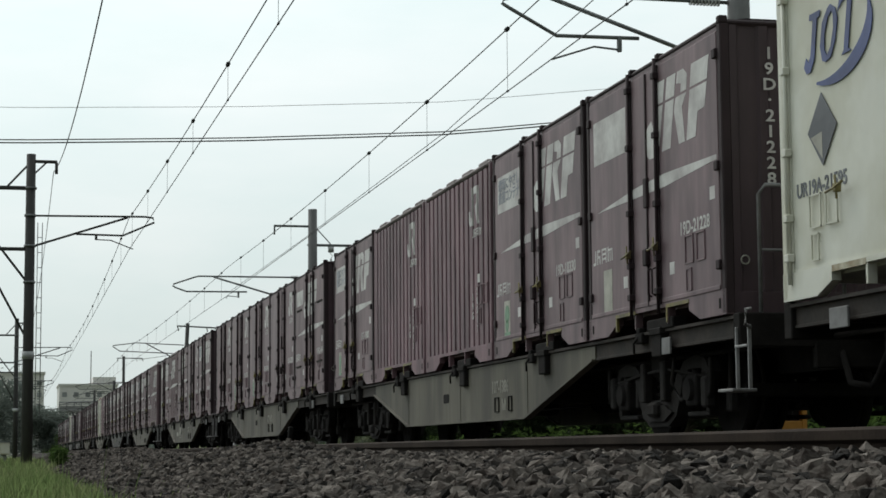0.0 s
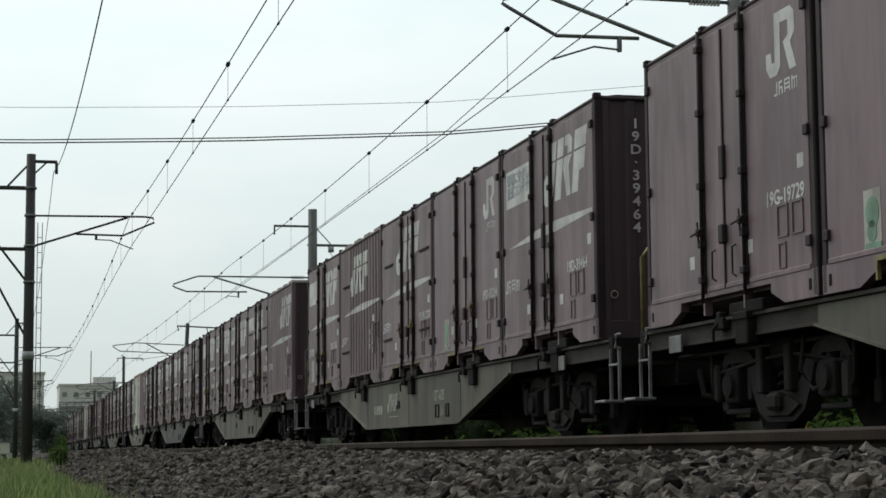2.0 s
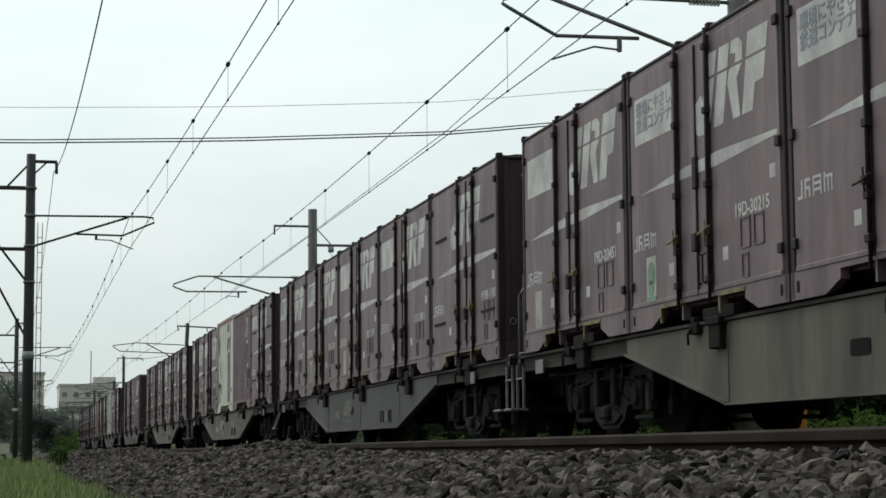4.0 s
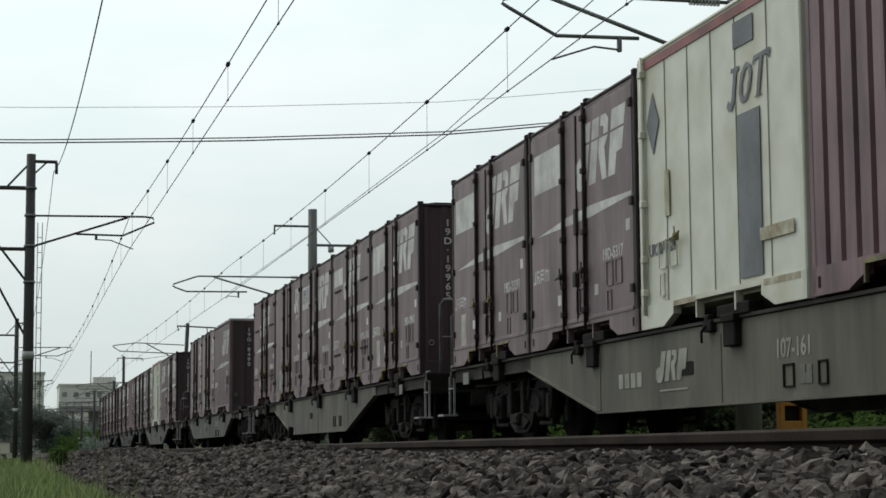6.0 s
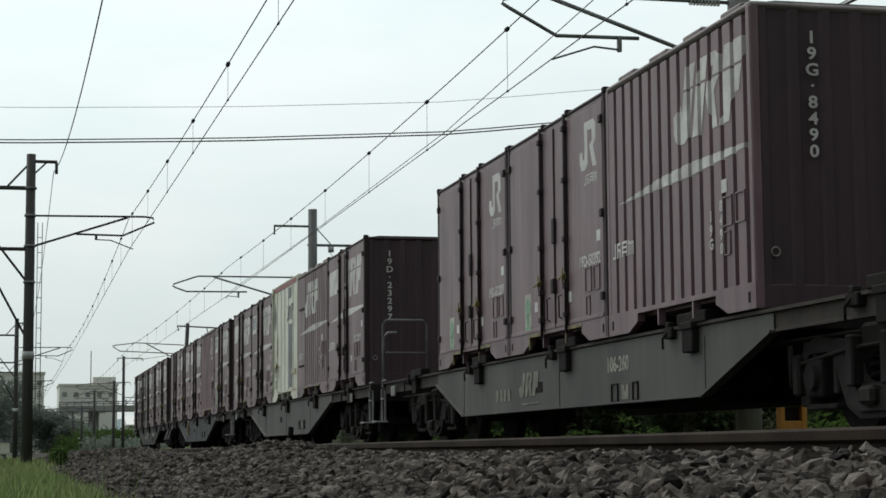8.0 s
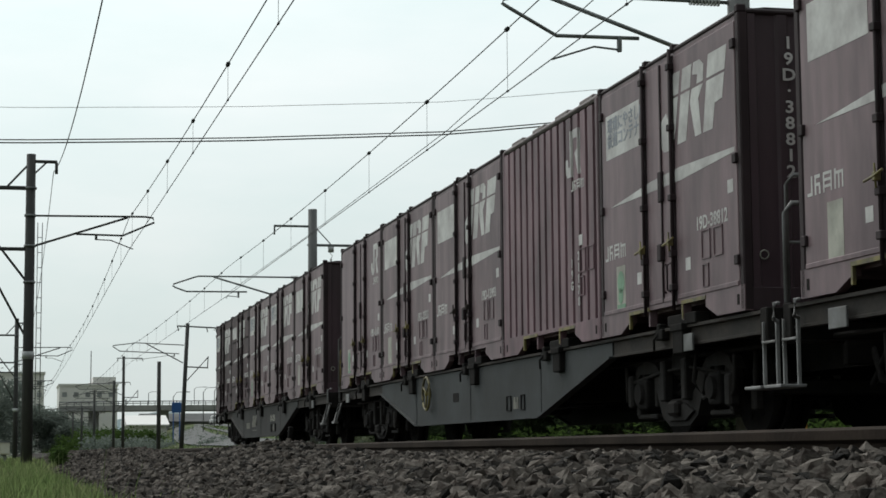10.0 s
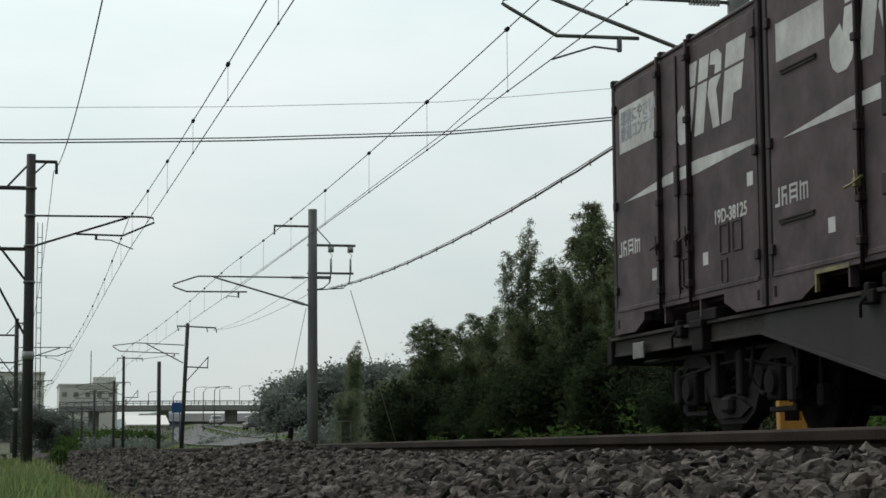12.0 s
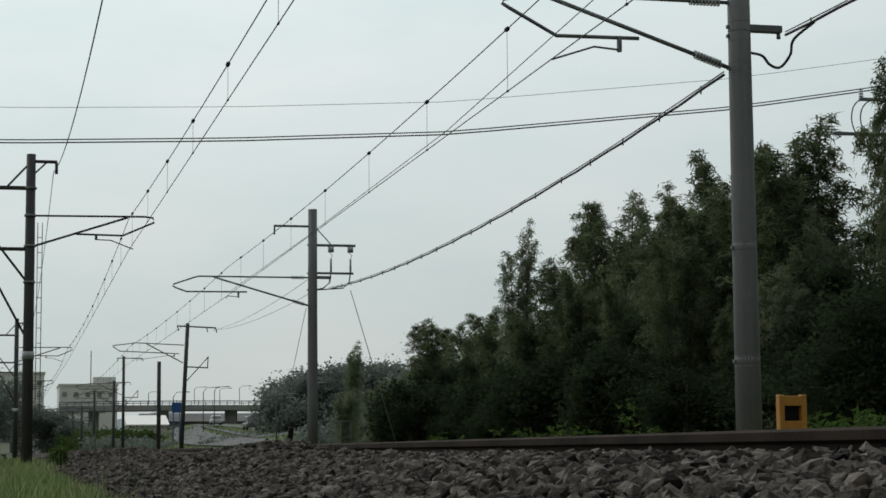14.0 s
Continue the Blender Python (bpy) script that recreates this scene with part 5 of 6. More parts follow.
catenary(far_x, [-14, 23.6, 61, 108, 168, 232, 300], lambda y: 5.08, lambda y: 6.03, 0.17, 5.38, "overhead contact and messenger wires above the far track")
bm = bmesh.new()
tube(bm, [(6.94, 8, 6.9), (6.94, 21.5, 5.44), (6.94, 29.5, 5.16), (6.98, 45, 5.14), (7.0, 61, 5.2)], 0.007, 5)
tagged(part("feeder_wire", bm, M["wire"]), "thin auxiliary wire joining the contact wire", "wire")


def near_x(y):
    return float(np.interp(y, [-10, 20, 50, 80, 113, 165], [3.18, 3.14, 2.98, 3.1, 3.2, 3.1]))


catenary(near_x, [-12, 50, 113, 165, 230], lambda y: 5.14 if y < 20 else float(np.interp(y, [20, 50, 113, 230], [5.14, 5.28, 5.35, 5.3])),
         lambda y: 6.14, 0.45, 5.25, "overhead contact and messenger wires above the near track", 2.85)


def sag(a, b, dip, n=24):
    a, b = Vector(a), Vector(b)
    return [a.lerp(b, i / n) - Vector((0, 0, dip * 4 * (i / n) * (1 - i / n))) for i in range(n + 1)]


wire("feeder_wire", sag((0.90, -20, 7.35), (0.99, 50, 7.35), 2.28, 48), 0.010, "feeder wire from pole to pole")
wire("feeder_wire", sag((0.99, 50, 7.35), (0.9, 113, 7.3), 1.2), 0.010, "feeder wire from pole to pole")
for x0, z0 in ((-1.2, 7.1), (-2.1, 7.1), (-1.8, 5.4)):
    wire("feeder_wire", sag((x0, 50, z0), (x0, 113, z0), 1.0), 0.010, "feeder wire from pole to pole")

for z0 in (5.85, 5.30):
    wire("feeder_wire", sag((9.88, 61, z0), (11.3, 108, 6.95), 0.3), 0.008, "feeder wire from pole to pole")

# power lines across the railway
for z0, z1, z2, r in ((6.94, 7.47, 8.91, 0.017), (7.01, 7.54, 8.98, 0.015), (7.76, 8.27, 9.69, 0.006)):
    pts = []
    for k in range(31):
        x = -14 + 36.0 * k / 30
        pts.append((x, 43, float(np.interp(x, [-14, -0.35, 5, 10.23, 17.5, 20.96, 22.0], [z0 - 0.05, z0, z0 + (z1 - z0) * 0.40, z1, z1 + (z2 - z1) * 0.6, z2, z2 + 0.18]))))
    wire("power_line", pts, r, "dark power line crossing above the railway")


def rounded(pts, n=6):
    """The same line with its bends drawn smooth."""
    p = [Vector(q) for q in pts]
    p = [p[0] * 2 - p[1]] + p + [p[-1] * 2 - p[-2]]
    out = []
    for a, b, c, d in zip(p, p[1:], p[2:], p[3:]):
        for k in range(n):
            t = k / n
            out.append(0.5 * (2 * b + (c - a) * t + (2 * a - 5 * b + 4 * c - d) * t * t + (3 * b - a - 3 * c + d) * t ** 3))
    return out + [p[-2]]


# cable with its carrier wire between the concrete poles
def hung_cable(a, b, dip, seed):
    c = thing("hung_cable", "twin cable bound under a carrier wire between poles", "cable")
    pts = sag(a, b, dip, 40)
    wire("carrier_wire", pts, 0.010, "", c, "galv")
    low = [p - Vector((0, 0, 0.045 + 0.008 * math.sin(i * 2.2))) for i, p in enumerate(pts)]
    wire("cable", low, 0.021, "", c)
    bm = bmesh.new()
    for p in pts[1:-1:2]:
        tube(bm, [p + Vector((0, 0, 0.02)), p - Vector((0, 0, 0.10))], 0.012, 6)
    part("cable_clips", bm, M["wire"], c)


hung_cable((10.25, 61, 5.33), (9.52, 23.75, 5.08), 0.46, 1)
hung_cable((10.30, 23.4, 5.60), (10.3, -10, 7.0), 0.5, 2)
bm = bmesh.new()
tube(bm, rounded([(9.86, 23.6, 5.33), (9.99, 23.5, 5.27), (10.1, 23.5, 5.15), (10.25, 23.5, 5.12), (10.36, 23.4, 5.28), (10.42, 23.4, 5.5), (10.55, 23.0, 5.66)]), 0.020, 6)
tagged(part("slack_cable", bm, M["wire"]), "slack loop of black cable at a pole", "cable")
wire("stay_wire", [(10.98, 61, 5.25), (12.68, 61, -0.4)], 0.014, "steel stay wire from pole to ground", None, "galv")
wire("stay_wire", [(9.51, 61.2, 4.65), (9.1, 66, -0.4)], 0.010, "steel stay wire from pole to ground", None, "galv")


# ---- lineside things ----
def marker_frame():
    """Yellow equipment stand with a square opening."""
    m = thing("equipment_stand", "orange-yellow painted steel stand with a square opening", "stand", at=pose(9.62, 22.0, 0))
    bm = bmesh.new()
    for x in (-0.15, 0.15):
        soft_box(bm, x - 0.035, x + 0.035, -0.06, 0.06, -0.4, 0.57, 0.008)
    part("post", bm, M["signal_yellow"], m)
    bm = bmesh.new()
    soft_box(bm, -0.13, 0.13, -0.05, 0.02, 0.43, 0.555, 0.006)
    soft_box(bm, -0.13, 0.13, -0.05, 0.02, -0.2, 0.24, 0.006)
    part("panel", bm, M["signal_yellow"], m)
    bm = bmesh.new()
    box(bm, -0.13, 0.13, 0.03, 0.05, 0.2, 0.46)
    part("back_plate", bm, M["black"], m)


marker_frame()
bm = bmesh.new()
soft_box(bm, -0.04, 0.04, -0.05, 0.05, -0.5, 0.26, 0.015)
soft_box(bm, -0.05, 0.05, -0.06, 0.06, 0.1, 0.36, 0.02)
ob = tagged(part("marker_post", bm, M["black"]), "short black lineside marker post", "post")
ob.matrix_basis = pose(5.42, 37, 0.04, 6, 4, 0)


def relay_cabinet():
    """Small pale cabinet on a post beside the line."""
    c = thing("relay_cabinet", "small pale grey lineside cabinet on a steel post", "cabinet", at=pose(-0.18, 62.0, -0.4))
    bm = bmesh.new()
    soft_box(bm, -0.05, 0.05, -0.05, 0.05, 0.0, 0.3, 0.01)
    part("post", bm, M["galv"], c)
    bm = bmesh.new()
    soft_box(bm, -0.16, 0.16, -0.12, 0.12, 0.28, 0.68, 0.015)
    part("case", bm, M["box_white"], c)
    bm = bmesh.new()
    soft_box(bm, -0.13, 0.13, -0.135, -0.118, 0.32, 0.64, 0.005)
    part("door", bm, M["box_white"], c)
    bm = bmesh.new()
    soft_box(bm, -0.19, 0.19, -0.15, 0.14, 0.675, 0.70, 0.008)
    part("lid", bm, M["galv"], c)


relay_cabinet()


# ---- foliage ----
def leaf_cloud(rng, centres, sizes, per, leaf, droop=0.35, aspect=0.32):
    """Narrow leaf blades scattered round twig centres: vertices and faces."""
    n = len(centres) * per
    c = np.repeat(centres, per, axis=0)
    s = np.repeat(sizes, per)[:, None]
    p = c + rng.normal(size=(n, 3)) * s * np.array([0.5, 0.5, 0.38])
    d = rng.normal(size=(n, 3))
    d[:, 2] = d[:, 2] * 0.6 - droop
    d /= np.linalg.norm(d, axis=1)[:, None]
    w = np.cross(d, rng.normal(size=(n, 3)))
    w /= np.linalg.norm(w, axis=1)[:, None]
    ln = leaf * (0.6 + 0.8 * rng.random((n, 1)))
    v = np.stack([p + w * ln * aspect * 0.5, p + d * ln, p - w * ln * aspect * 0.5], 1).reshape(-1, 3)
    f = np.arange(3 * n).reshape(n, 3)
    return v, f


def bamboo(seed, height, mat, spread=1.0, culms=8, per=28):
    """A clump of culms that arch over at the top; drooping branchlets carry sprays of narrow leaves."""
    rng = np.random.default_rng(seed)
    t = thing("bamboo_clump", "tall dark green bamboo clump with arching leafy culms", "bamboo", "trees behind the railway")
    centres, sizes = [], []
    for k in range(culms):
        bm = bmesh.new()
        a = rng.random() * 2 * math.pi
        base = np.array([math.cos(a), math.sin(a), 0]) * rng.random() * 0.9 * spread
        h = height * (0.78 + 0.22 * rng.random()) if k else height
        lean = np.array([math.cos(a), math.sin(a)]) * (0.25 + rng.random() * 0.85) * spread * (0.3 if k == 0 else 1)
        pts = np.array([(base[0] + lean[0] * f ** 3 * 1.2, base[1] + lean[1] * f ** 3 * 1.2, h * (f - 0.06 * f ** 6)) for f in np.linspace(0, 1, 9)])
        tube(bm, [tuple(p) for p in pts], 0.05, 5, 0.012)
        part("culm", bm, M["bark"], t)
        for i in range(46):
            f = 0.05 + 0.95 * (i + rng.random()) / 46
            j = min(int(f * 8), 7)
            q = pts[j] + (pts[j + 1] - pts[j]) * (f * 8 - j)
            b = rng.random() * 2 * math.pi
            reach = (1.30 * (1 - f) ** 0.50 + 0.16) * spread * (0.5 + 0.6 * rng.random())
            for g in (0.35, 0.7, 1.0):
                centres.append(q + np.array([math.cos(b) * reach * g, math.sin(b) * reach * g, 0.30 * g * (1 - f) - 0.34 * reach * g * g]))
                sizes.append(0.16 + 0.14 * (1 - f))
    v, f = leaf_cloud(rng, np.array(centres), np.array(sizes), per, 0.165, 0.55, 0.20)
    raw("crown", v, f, mat, t)
    return t


def broad_tree(seed, height, mat, width=1.0, leaf=0.19, per=56):
    """A round-headed tree: trunk, limbs and a clumped crown with gaps."""
    rng = np.random.default_rng(seed)
    t = thing("tree", "dense dark green broadleaf tree at the wood's edge", "tree", "trees behind the railway")
    bm = bmesh.new()
    tube(bm, [(0, 0, -0.5), (0.1, 0.05, height * 0.3), (0.0, 0.1, height * 0.6), (0.05, 0, height * 0.9)], 0.16, 7, 0.03)
    centres, sizes = [], []
    for k in range(26):
        a = rng.random() * 2 * math.pi
        z = height * (0.12 + 0.80 * rng.random())
        r = width * height * 0.34 * math.sin(math.pi * min(0.98, 0.15 + 0.85 * z / height)) ** 0.6
        end = np.array([math.cos(a) * r, math.sin(a) * r, z + 0.10 * height])
        tube(bm, [(0, 0, z * 0.8), tuple(end * np.array([0.5, 0.5, 0.97])), tuple(end)], 0.05, 5, 0.012)
        for j in range(13):
            centres.append(end * np.array([1, 1, 1]) * (0.55 + 0.5 * rng.random()) * np.array([1, 1, 0]) + np.array([0, 0, end[2] - 0.3 * rng.random()])
                           + rng.normal(size=3) * 0.3)
            sizes.append(0.50)
    part("trunk", bm, M["bark"], t)
    v, f = leaf_cloud(rng, np.array(centres), np.array(sizes), per, leaf, 0.2, 0.6)
    raw("crown", v, f, mat, t)
    return t


def put(ob, x, y, s, turn, wide=1.0):
    ob.matrix_basis = pose(x, y, float(ground_height(np.array(x), np.array(y))) - 0.1, 0, 0, turn)
    ob.scale = (s * wide, s * wide, s)


def repeat(ob, x, y, s, turn, wide=1.0):
    c = copy_thing(ob, pose(0, 0, 0))
    put(c, x, y, s, turn, wide)
    return c


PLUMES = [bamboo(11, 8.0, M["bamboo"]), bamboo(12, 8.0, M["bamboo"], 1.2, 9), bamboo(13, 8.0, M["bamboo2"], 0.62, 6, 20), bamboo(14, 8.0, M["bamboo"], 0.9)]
ROUND = [broad_tree(21, 6.0, M["broad"], 1.0), broad_tree(22, 6.0, M["broad"], 1.25)]
BUSH = [broad_tree(31, 3.0, M["broad"], 1.6, 0.16, 34)]
placed = set()


def grow(kind, index, x, y, h, turn, wide=1.0):
    src = kind[index]
    base = {id(PLUMES): 8.0, id(ROUND): 6.0, id(BUSH): 3.0}[id(kind)]
    if src not in placed:
        placed.add(src)
        put(src, x, y, h / base, turn, wide)
    else:
        repeat(src, x, y, h / base, turn, wide)


# the grove's edge, nearest first: distance along the line, height
for i, (y, h) in enumerate(((36.4, 9.4), (38.6, 9.8), (43.9, 9.3), (45.6, 8.7), (48.0, 8.0), (49.6, 9.2), (53.6, 8.8), (57.0, 8.3), (59.0, 9.2), (61.0, 9.3), (65.2, 7.6), (69.4, 6.8), (77.6, 5.6))):
    grow(PLUMES, (0, 1, 3)[i % 3], 20.0 + 0.3 * math.sin(i * 2.1), y, h, i * 47, {0: 0.55, 1: 0.55, 2: 1.3}.get(i, 1.0))
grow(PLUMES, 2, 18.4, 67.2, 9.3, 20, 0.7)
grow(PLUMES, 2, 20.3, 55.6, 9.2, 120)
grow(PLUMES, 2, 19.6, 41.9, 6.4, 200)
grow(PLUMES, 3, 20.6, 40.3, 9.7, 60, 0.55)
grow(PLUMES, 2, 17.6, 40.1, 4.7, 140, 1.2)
for i, (y, h) in enumerate(((76.0, 6.5), (81.0, 7.0), (85.0, 6.7), (88.6, 5.6))):
    grow(PLUMES, (0, 3, 1)[i % 3], 20.2 + 0.4 * math.sin(i * 1.7), y, h, i * 61, 1.3)
for i in range(10):
    y = 38 + i * 5.0
    grow(PLUMES, (1, 0, 3)[i % 3], 22.8 + 0.4 * math.sin(i * 3.1), y, 7.4 if y < 71 else 4.9, i * 83, 1.25)
for i in range(11):
    y = 36 + i * 4.5
    grow(ROUND, i % 2, 18.2 + 0.7 * math.sin(i * 1.3), y, (3.5 + 0.8 * math.sin(i * 2.3)) * (1.0 if y < 72 else 0.85), i * 73)
for i, (y, h) in enumerate(((41.0, 5.2), (44.4, 4.3), (47.6, 6.2), (49.4, 4.0), (52.2, 5.6), (55.0, 4.4), (57.4, 6.4), (60.4, 4.8), (63.6, 5.4), (70.5, 5.0))):
    grow(PLUMES, (3, 0, 1)[i % 3], 17.9 + 0.4 * math.sin(i * 2.7), y, h, i * 101, 0.75)
arch = broad_tree(23, 2.9, M["broad"], 2.0, 0.12, 60)
put(arch, 17.4, 34.4, 1.0, 0)
for i in range(11):
    y = 34 + i * 4.4
    grow(BUSH, 0, 16.4 + 0.6 * math.sin(i * 1.9), y, 2.2 + 0.6 * math.sin(i * 2.9), i * 57)
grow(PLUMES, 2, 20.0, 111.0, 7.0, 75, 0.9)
# these far clumps take the pale leaves, whose colour stands in for haze
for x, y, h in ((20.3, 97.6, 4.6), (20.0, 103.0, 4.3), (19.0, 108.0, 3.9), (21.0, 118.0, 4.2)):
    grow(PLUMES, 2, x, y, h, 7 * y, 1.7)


def far_wood(seed, count, xs, ys, hs, label, mat="hazed_leaf"):
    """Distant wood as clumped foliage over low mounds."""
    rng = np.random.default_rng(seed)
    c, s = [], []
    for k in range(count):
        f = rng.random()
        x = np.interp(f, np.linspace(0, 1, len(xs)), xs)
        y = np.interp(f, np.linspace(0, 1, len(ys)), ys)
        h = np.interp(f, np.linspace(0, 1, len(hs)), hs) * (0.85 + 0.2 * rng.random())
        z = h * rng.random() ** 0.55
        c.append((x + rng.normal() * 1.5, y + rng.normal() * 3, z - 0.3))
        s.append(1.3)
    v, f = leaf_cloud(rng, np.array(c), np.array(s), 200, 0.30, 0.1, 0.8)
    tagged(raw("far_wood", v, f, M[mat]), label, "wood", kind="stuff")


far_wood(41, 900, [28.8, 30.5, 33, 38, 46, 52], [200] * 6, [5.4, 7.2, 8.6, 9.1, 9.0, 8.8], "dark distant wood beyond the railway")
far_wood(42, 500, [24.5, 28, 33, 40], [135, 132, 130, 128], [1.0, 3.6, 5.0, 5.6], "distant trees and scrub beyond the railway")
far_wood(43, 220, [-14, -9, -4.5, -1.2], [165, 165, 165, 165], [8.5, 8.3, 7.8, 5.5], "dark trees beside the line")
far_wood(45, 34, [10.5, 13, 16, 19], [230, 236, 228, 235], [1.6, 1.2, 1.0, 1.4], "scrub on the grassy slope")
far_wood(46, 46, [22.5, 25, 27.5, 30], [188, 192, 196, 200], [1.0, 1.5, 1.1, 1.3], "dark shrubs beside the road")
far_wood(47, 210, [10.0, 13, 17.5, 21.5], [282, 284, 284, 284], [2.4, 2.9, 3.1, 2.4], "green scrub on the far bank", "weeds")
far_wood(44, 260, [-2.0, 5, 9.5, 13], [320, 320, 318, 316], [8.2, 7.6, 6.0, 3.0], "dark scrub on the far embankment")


def blades(name, count, x0, x1, y0, y1, height, mat, seed, label, category, width=0.012, lean=0.35, edge=None):
    """Grass blades, each a bent tapering strip."""
    rng = np.random.default_rng(seed)
    x = x0 + (x1 - x0) * rng.random(count)
    y = y0 + (y1 - y0) * rng.random(count)
    tuft = np.sin(x * 3.1 + y * 1.3) + 0.8 * np.sin(x * 7.3 - y * 2.9 + 1) + 0.6 * np.sin(x * 13.1 + y * 5.7)
    h = height * (0.35 + 0.9 * rng.random(count) ** 1.5) * (0.72 + 0.24 * tuft)
    if edge is not None:
        h = h * np.clip((edge - x) / 0.5, 0.25, 1)
    z = np.maximum(ground_height(x, y), np.where((x > 0.3) & (x < 9.3), bed_height(x), -9)) - 0.02
    a = rng.random(count) * 2 * np.pi
    ln = lean * h * rng.random(count)
    w = width * (0.6 + 0.8 * rng.random(count))
    sx, sy = np.cos(a + 1.57) * w, np.sin(a + 1.57) * w
    p0 = np.stack([x, y, z], 1)
    p1 = p0 + np.stack([np.cos(a) * ln * 0.35, np.sin(a) * ln * 0.35, h * 0.6], 1)
    p2 = p0 + np.stack([np.cos(a) * ln, np.sin(a) * ln, h], 1)
    sd = np.stack([sx, sy, 0 * sx], 1)
    v = np.stack([p0 - sd, p0 + sd, p1 + sd * 0.7, p1 - sd * 0.7, p2], 1).reshape(-1, 3)
    i = 5 * np.arange(count)
    f = np.concatenate([np.stack([i, i + 1, i + 2], 1), np.stack([i, i + 2, i + 3], 1), np.stack([i + 3, i + 2, i + 4], 1)])
    return tagged(raw(name, v, f, mat), label, category, kind="stuff")


blades("grass", 70000, -2.2, 0.74, 7.0, 30.0, 0.165, M["grass"], 51, "bright green rough grass beside the ballast", "grass", 0.005, 0.8, edge=0.9)
blades("grass_tufts", 420, 0.62, 1.0, 7.0, 12.5, 0.10, M["grass"], 55, "sparse dry grass tufts among the ballast", "grass", 0.004, 0.7)
blades("seed_stalks", 800, -2.0, 0.6, 7.5, 26.0, 0.34, M["grass"], 56, "tall thin seeding grass stalks", "grass", 0.003, 0.6)
blades("grass", 24000, -3.5, 0.8, 30.0, 90.0, 0.20, M["grass"], 52, "bright green rough grass beside the ballast", "grass", 0.012)
blades("grass", 12000, 10.8, 16.0, 18.0, 62.0, 0.12, M["weeds"], 53, "bright green weeds beyond the far track", "weeds", 0.015, 0.6)
blades("grass", 30000, 9.6, 30.0, 62.0, 300.0, 0.22, M["weeds"], 54, "rough green grass beyond the far track", "weeds", 0.03, 0.6)


def weed_patch(seed, spots):
    rng = np.random.default_rng(seed)
    c, s = [], []
    for x, y, h, n in spots:
        for k in range(n):
            c.append((x + rng.normal() * 0.5, y + rng.normal() * 0.6, -0.25 + h * rng.random()))
            s.append(0.16)
    v, f = leaf_cloud(rng, np.array(c), np.array(s), 14, 0.13, 0.0, 0.4)
    tagged(raw("weeds", v, f, M["weeds"]), "leafy bright green weeds beyond the far track", "weeds", kind="stuff")


weed_patch(61, [(11.7, 22.8, 0.55, 34), (12.3, 23.6, 0.7, 34), (11.5, 21.8, 0.5, 30), (12.0, 25.0, 0.5, 20), (12.2, 35, 1.1, 16), (11.3, 37.2, 0.55, 26), (11.0, 39.5, 0.8, 12), (11.0, 31.0, 0.4, 14), (11.0, 48.0, 0.5, 16)])
rng0 = np.random.default_rng(5)
v, f = leaf_cloud(rng0, np.array([(0.90 + rng0.normal() * 0.065, 36 + rng0.normal() * 0.2, -0.30 + 0.30 * rng0.random()) for k in range(60)]), np.full(60, 0.07), 16, 0.08, 0.0, 0.4)
tagged(raw("bush", v, f, M["weeds"]), "small round green bush at the ballast's foot", "bush")


# ---- far things ----
def gz(x, y):
    return float(ground_height(np.array(float(x)), np.array(float(y))))


def overpass():
    o = thing("overpass", "grey concrete road overpass with railings across the distance", "bridge")
    bm = bmesh.new()
    ys = np.linspace(0, 1, 13)
    top = [(8 + 60 * f, 330, 8.5 - 0.3 * (f * 2 - 0.8) ** 2) for f in ys]
    prism_y(bm, [(a[0], a[2] - 1.25) for a in top] + [(a[0], a[2] - 0.35) for a in top[::-1]], 326, 336)
    part("deck", bm, M["pale_concrete"], o)
    bm = bmesh.new()
    for a, b in zip(top, top[1:]):
        tube(bm, [(a[0], 326, a[2] + 0.35), (b[0], 326, b[2] + 0.35)], 0.09, 5)
        tube(bm, [(a[0], 326, a[2] + 0.0), (b[0], 326, b[2] + 0.0)], 0.06, 5)
        for k in range(4):
            x = a[0] + (b[0] - a[0]) * k / 4
            box(bm, x - 0.06, x + 0.06, 325.95, 326.05, a[2] - 0.4, a[2] + 0.4)
    part("railing", bm, M["galv"], o)
    for x in (14, 26, 38, 50, 62):
        bm = bmesh.new()
        soft_box(bm, x - 0.8, x + 0.8, 328, 334, -1, 7.4, 0.2)
        part("pier", bm, M["pale_concrete"], o)


overpass()


def street_lamp(x, y, base, h, arm=1.6):
    l = thing("street_lamp", "slender grey street lamp with a curved arm", "street lamp", "street lamps", at=pose(x, y, base))
    bm = bmesh.new()
    tube(bm, [(0, 0, 0), (0, 0, h * 0.9), (arm * 0.3, 0, h), (arm, 0, h + 0.05)], 0.065, 6, 0.04)
    part("mast", bm, M["galv"], l)
    bm = bmesh.new()
    soft_box(bm, arm - 0.1, arm + 0.6, -0.14, 0.14, h - 0.02, h + 0.10, 0.04)
    part("lamp_head", bm, M["galv"], l)


for x, h in ((31.5, 3.4), (36.0, 3.2), (39.5, 3.6), (23.5, 2.6)):
    street_lamp(x, 331, 8.3, h - 0.3)
for x, y, h in ((21.0, 250, 9.6), (28.6, 270, 8.8), (25.0, 250, 9.0)):
    street_lamp(x, y, gz(x, y), h - 3)
for x, y, h in ((19.5, 140, 3.9), (23.5, 150, 4.6)):
    street_lamp(x, y, gz(x, y), h, 0.9)


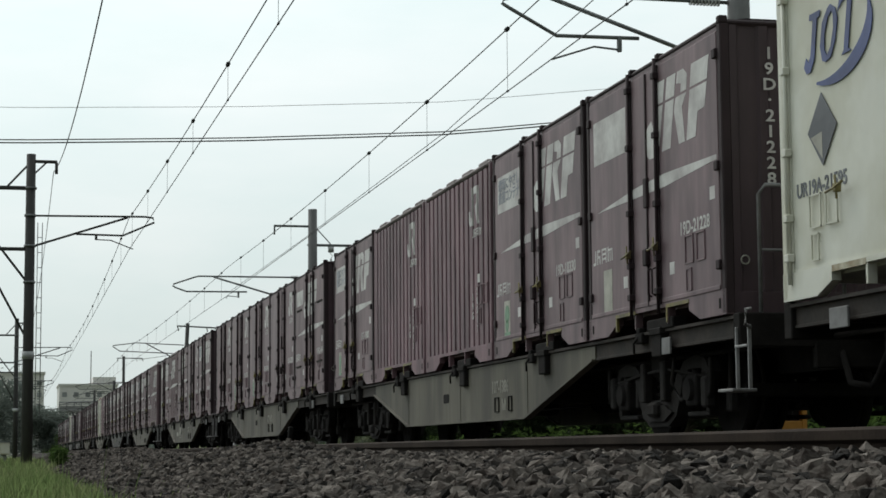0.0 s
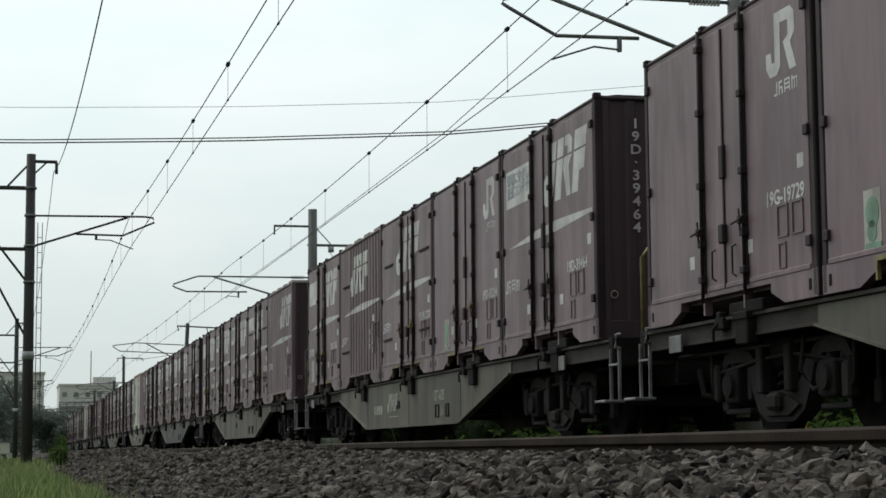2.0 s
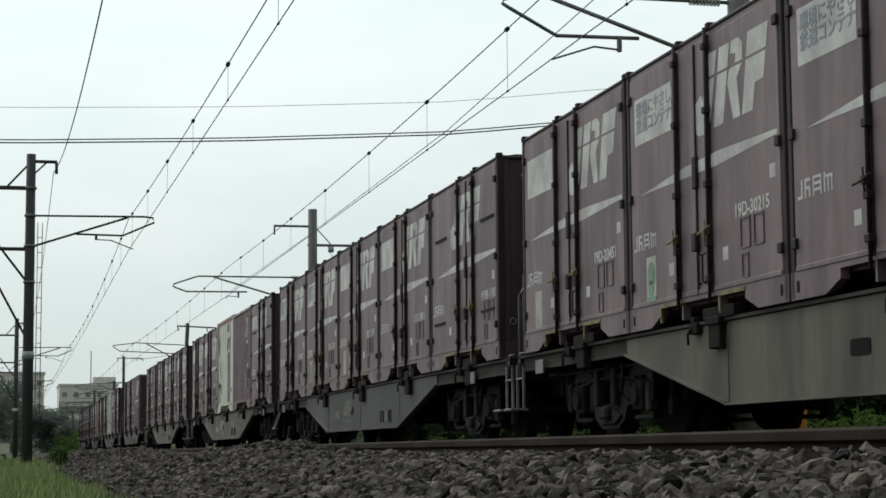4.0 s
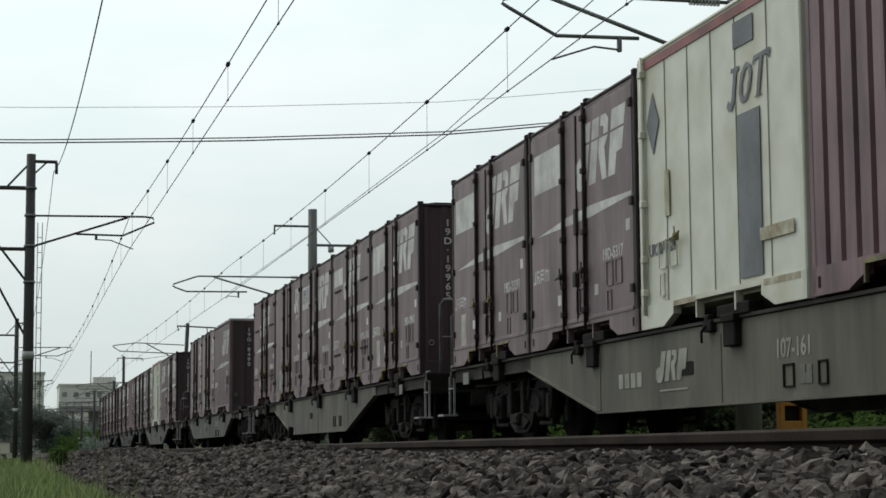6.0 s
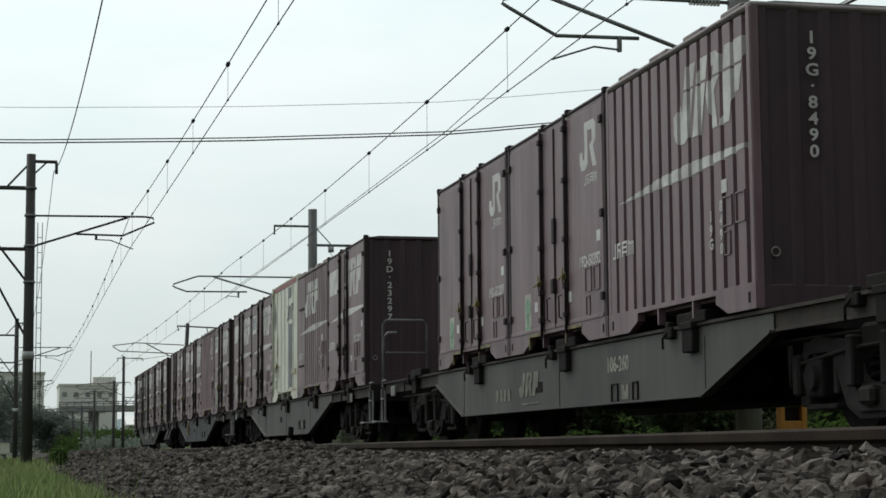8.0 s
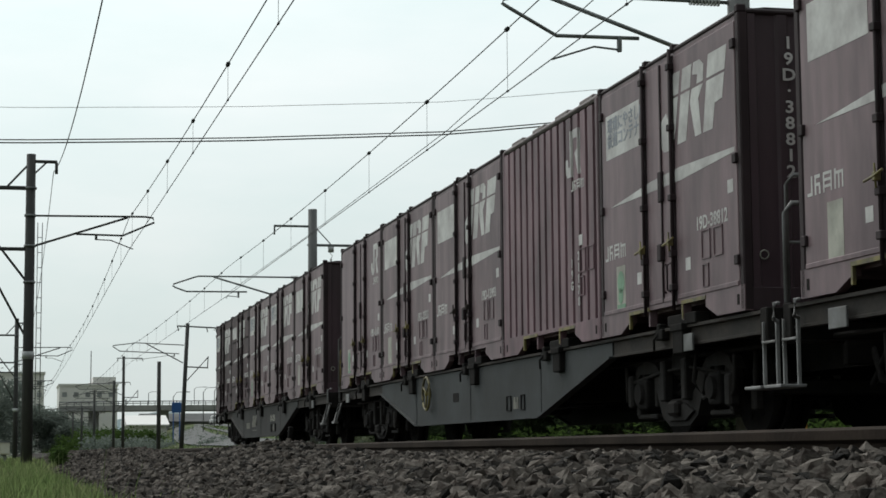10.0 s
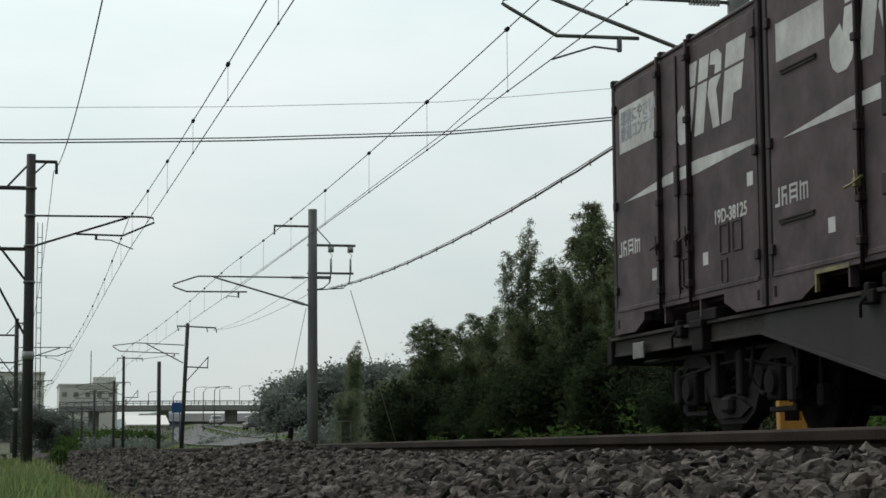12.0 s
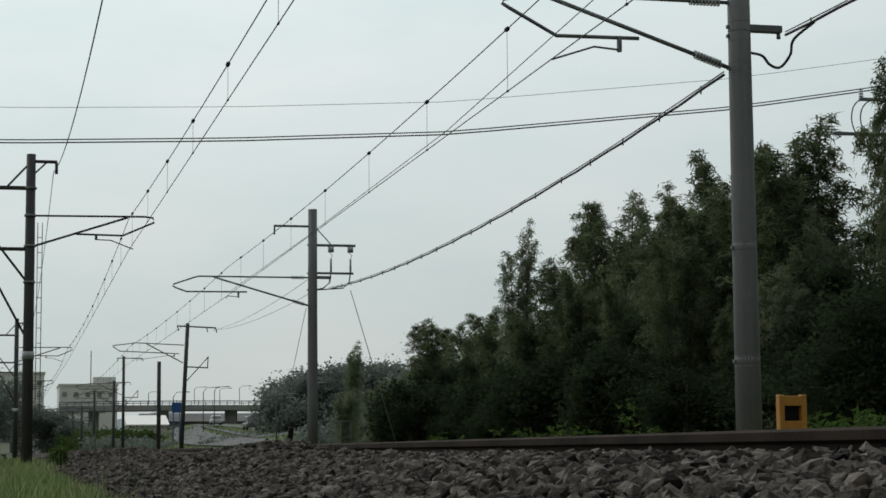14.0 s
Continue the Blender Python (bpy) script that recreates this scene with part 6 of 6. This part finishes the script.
def building(x0, x1, y0, y1, h, floors, bays, label, extra=None):
    b = thing("building", label, "building")
    bm = bmesh.new()
    box(bm, x0, x1, y0, y1, -1, h)
    part("wall", bm, M["facade"], b)
    bm = bmesh.new()
    box(bm, x0 - 0.3, x1 + 0.3, y0 - 0.3, y1 + 0.3, h, h + 0.5)
    if extra:
        box(bm, extra[0], extra[1], y0 + 1, y1 - 1, h + 0.5, extra[2])
    part("roof", bm, M["facade"], b)
    for i in range(floors):
        for j in range(bays):
            w = (x1 - x0) / bays
            z = h - (i + 1) * 3.1
            x = x0 + (j + 0.25) * w

            def pane(bm):
                box(bm, 0, min(w * 0.5, 1.3), -0.06, 0.05, 0, 1.3)
            shared("window", "pane_%d" % round(w * 100), pane, M["window"], b, at=pose(x, y0, z))
    return b


building(12.7, 28.4, 520, 545, 18.4, 1, 5, "pale multi-storey building far behind the railway", (21.8, 28.0, 20.8))
building(-4.0, 8.3, 500, 520, 20.8, 5, 5, "pale apartment building far behind the railway")
building(-14.0, -5.0, 460, 480, 15.0, 4, 4, "pale apartment building far behind the railway")
wire("mast", [(21.2, 521, 18), (21.2, 521, 28)], 0.14, "thin mast on a distant building", None, "galv")


def shed(x0, x1, y, h, mat, cover, label):
    s = thing("shed", label, "shed")
    z = gz((x0 + x1) / 2, y)
    bm = bmesh.new()
    box(bm, x0, x1, y, y + 14, z - 1, z + h - 0.9)
    part("wall", bm, M[mat], s)
    bm = bmesh.new()
    prism_x(bm, [(y - 0.6, z + h - 0.7), (y - 0.6, z + h - 0.9), (y + 14.4, z + h - 0.9), (y + 14.4, z + h), (y + 7, z + h + 0.9)], x0 - 0.4, x1 + 0.4)
    part("roof", bm, M[cover], s)


shed(18.2, 24.2, 300, 5.1 - gz(21.2, 300), "facade", "facade", "low white-roofed shed beyond the overpass road")
# the asphalt-grey roof imitates the shaded band under the overpass
shed(23.6, 46.0, 344, 6.3 - gz(34.8, 344), "pale_concrete", "asphalt", "low grey shed beyond the road, roof standing for overpass shade")


def road_strip(pts, width, mat, label, lift):
    v, f = [], []
    for i, (x, y) in enumerate(pts):
        for s in (-1, 1):
            xx = x + s * width / 2
            v.append((xx, y, gz(xx, y) + lift))
    for i in range(len(pts) - 1):
        f.append((2 * i, 2 * i + 1, 2 * i + 3, 2 * i + 2))
    tagged(raw("road", v, f, M[mat]), label, "road", kind="structure")


road_strip([(20.5 + 0.00035 * (y - 160) ** 2, y) for y in range(160, 326, 8)], 4.2, "asphalt", "grey road running off to the overpass", 0.12)
road_strip([(25.5 + 0.05 * (y - 180), y) for y in range(180, 320, 10)], 5.0, "asphalt", "grey side road and car park", 0.10)


def car(x, y, mat, label, long=4.2, tall=1.45):
    c = thing("car", label, "car", at=pose(x, y, gz(x, y) + (0.12 if y < 325 else -0.01)))
    bm = bmesh.new()
    soft_box(bm, -0.85, 0.85, 0, long, 0.3, 0.85, 0.12, 2)
    soft_box(bm, -0.75, 0.75, 0.5, long * 0.72, 0.8, tall, 0.15, 2)
    part("body", bm, M[mat], c)
    bm = bmesh.new()
    box(bm, -0.62, 0.62, 0.47, 0.6, 0.92, tall - 0.14)
    part("window", bm, M["window"], c)
    for s in (-1, 1):
        for yy in (0.8, long - 0.8):
            bm = bmesh.new()
            disc_x(bm, s * 0.66, s * 0.86, yy, 0.32, 0.32, 14)
            part("wheel", bm, M["black"], c)


car(43.0, 372, "car_white", "small white car on the road", 3.6, 1.7)
car(27.4, 215, "car_grey", "grey parked car beside the road", 4.4, 1.6)
car(31.2, 290, "car_white", "white car on the road below the overpass")
bm = bmesh.new()
soft_box(bm, -0.62, 0.62, -0.05, 0.05, -0.6, 0.7, 0.02)
for xx in (-0.4, 0.4):
    tube(bm, [(xx, 0.12, -6), (xx, 0.12, 0.8)], 0.08, 6)
ob = tagged(part("road_sign", bm, M["sign_blue"]), "blue road direction sign on two posts", "sign")
ob.matrix_basis = pose(20.6, 240, 5.6)

xs = np.linspace(-300, 900, 60)
hz = 36 + 14 * np.sin(xs / 90.0) + 8 * np.sin(xs / 31.0 + 1)
v = np.concatenate([np.stack([xs, 0 * xs + 2400, 0 * xs - 5], 1), np.stack([xs, 0 * xs + 2500, hz], 1), np.stack([xs, 0 * xs + 3200, 0 * xs - 5], 1)])
f = [(i, i + 1, 61 + i, 60 + i) for i in range(59)] + [(60 + i, 61 + i, 121 + i, 120 + i) for i in range(59)]
tagged(raw("hills", v, f, M["hill"], smooth=True), "pale far hills on the horizon", "hill", kind="structure")


def utility_pole():
    u = thing("utility_pole", "grey utility pole with steel cross arms among the trees", "pole", at=pose(21.8, 42.4, -0.63))
    bm = bmesh.new()
    tube(bm, [(0, 0, -0.6), (0, 0, 5), (0, 0, 10.2)], 0.17, 14, 0.12)
    part("shaft", bm, M["concrete"], u)
    for z, reach in ((8.33, 1.95), (9.22, 1.2)):
        bm = bmesh.new()
        soft_box(bm, -reach, 0.4, -0.05, 0.05, z - 0.04, z + 0.04, 0.01)
        part("cross_arm", bm, M["galv"], u)
    bm = bmesh.new()
    tube(bm, [(-1.35, 0, 8.3), (-0.15, 0, 7.2)], 0.035, 6)
    tube(bm, [(-0.95, 0, 8.3), (-0.95, 0, 7.75), (-0.55, 0, 7.6)], 0.04, 6)
    part("brace", bm, M["galv"], u)
    for x in (-1.15, -0.75, -0.35):
        bm = bmesh.new()
        for k in range(4):
            tube(bm, [(x, 0, 9.28 + k * 0.06), (x, 0, 9.31 + k * 0.06)], 0.06, 10)
        part("insulator", bm, M["porcelain"], u)
    for x, d in ((-1.1, 0.28), (-0.8, 0.34)):
        bm = bmesh.new()
        tube(bm, [(x + d * math.sin(a), 0.1, 8.75 + 0.46 * math.cos(a)) for a in np.linspace(-3.0, 0.0, 12)], 0.018, 6)
        part("jumper_cable", bm, M["wire"], u)


utility_pole()
motions()
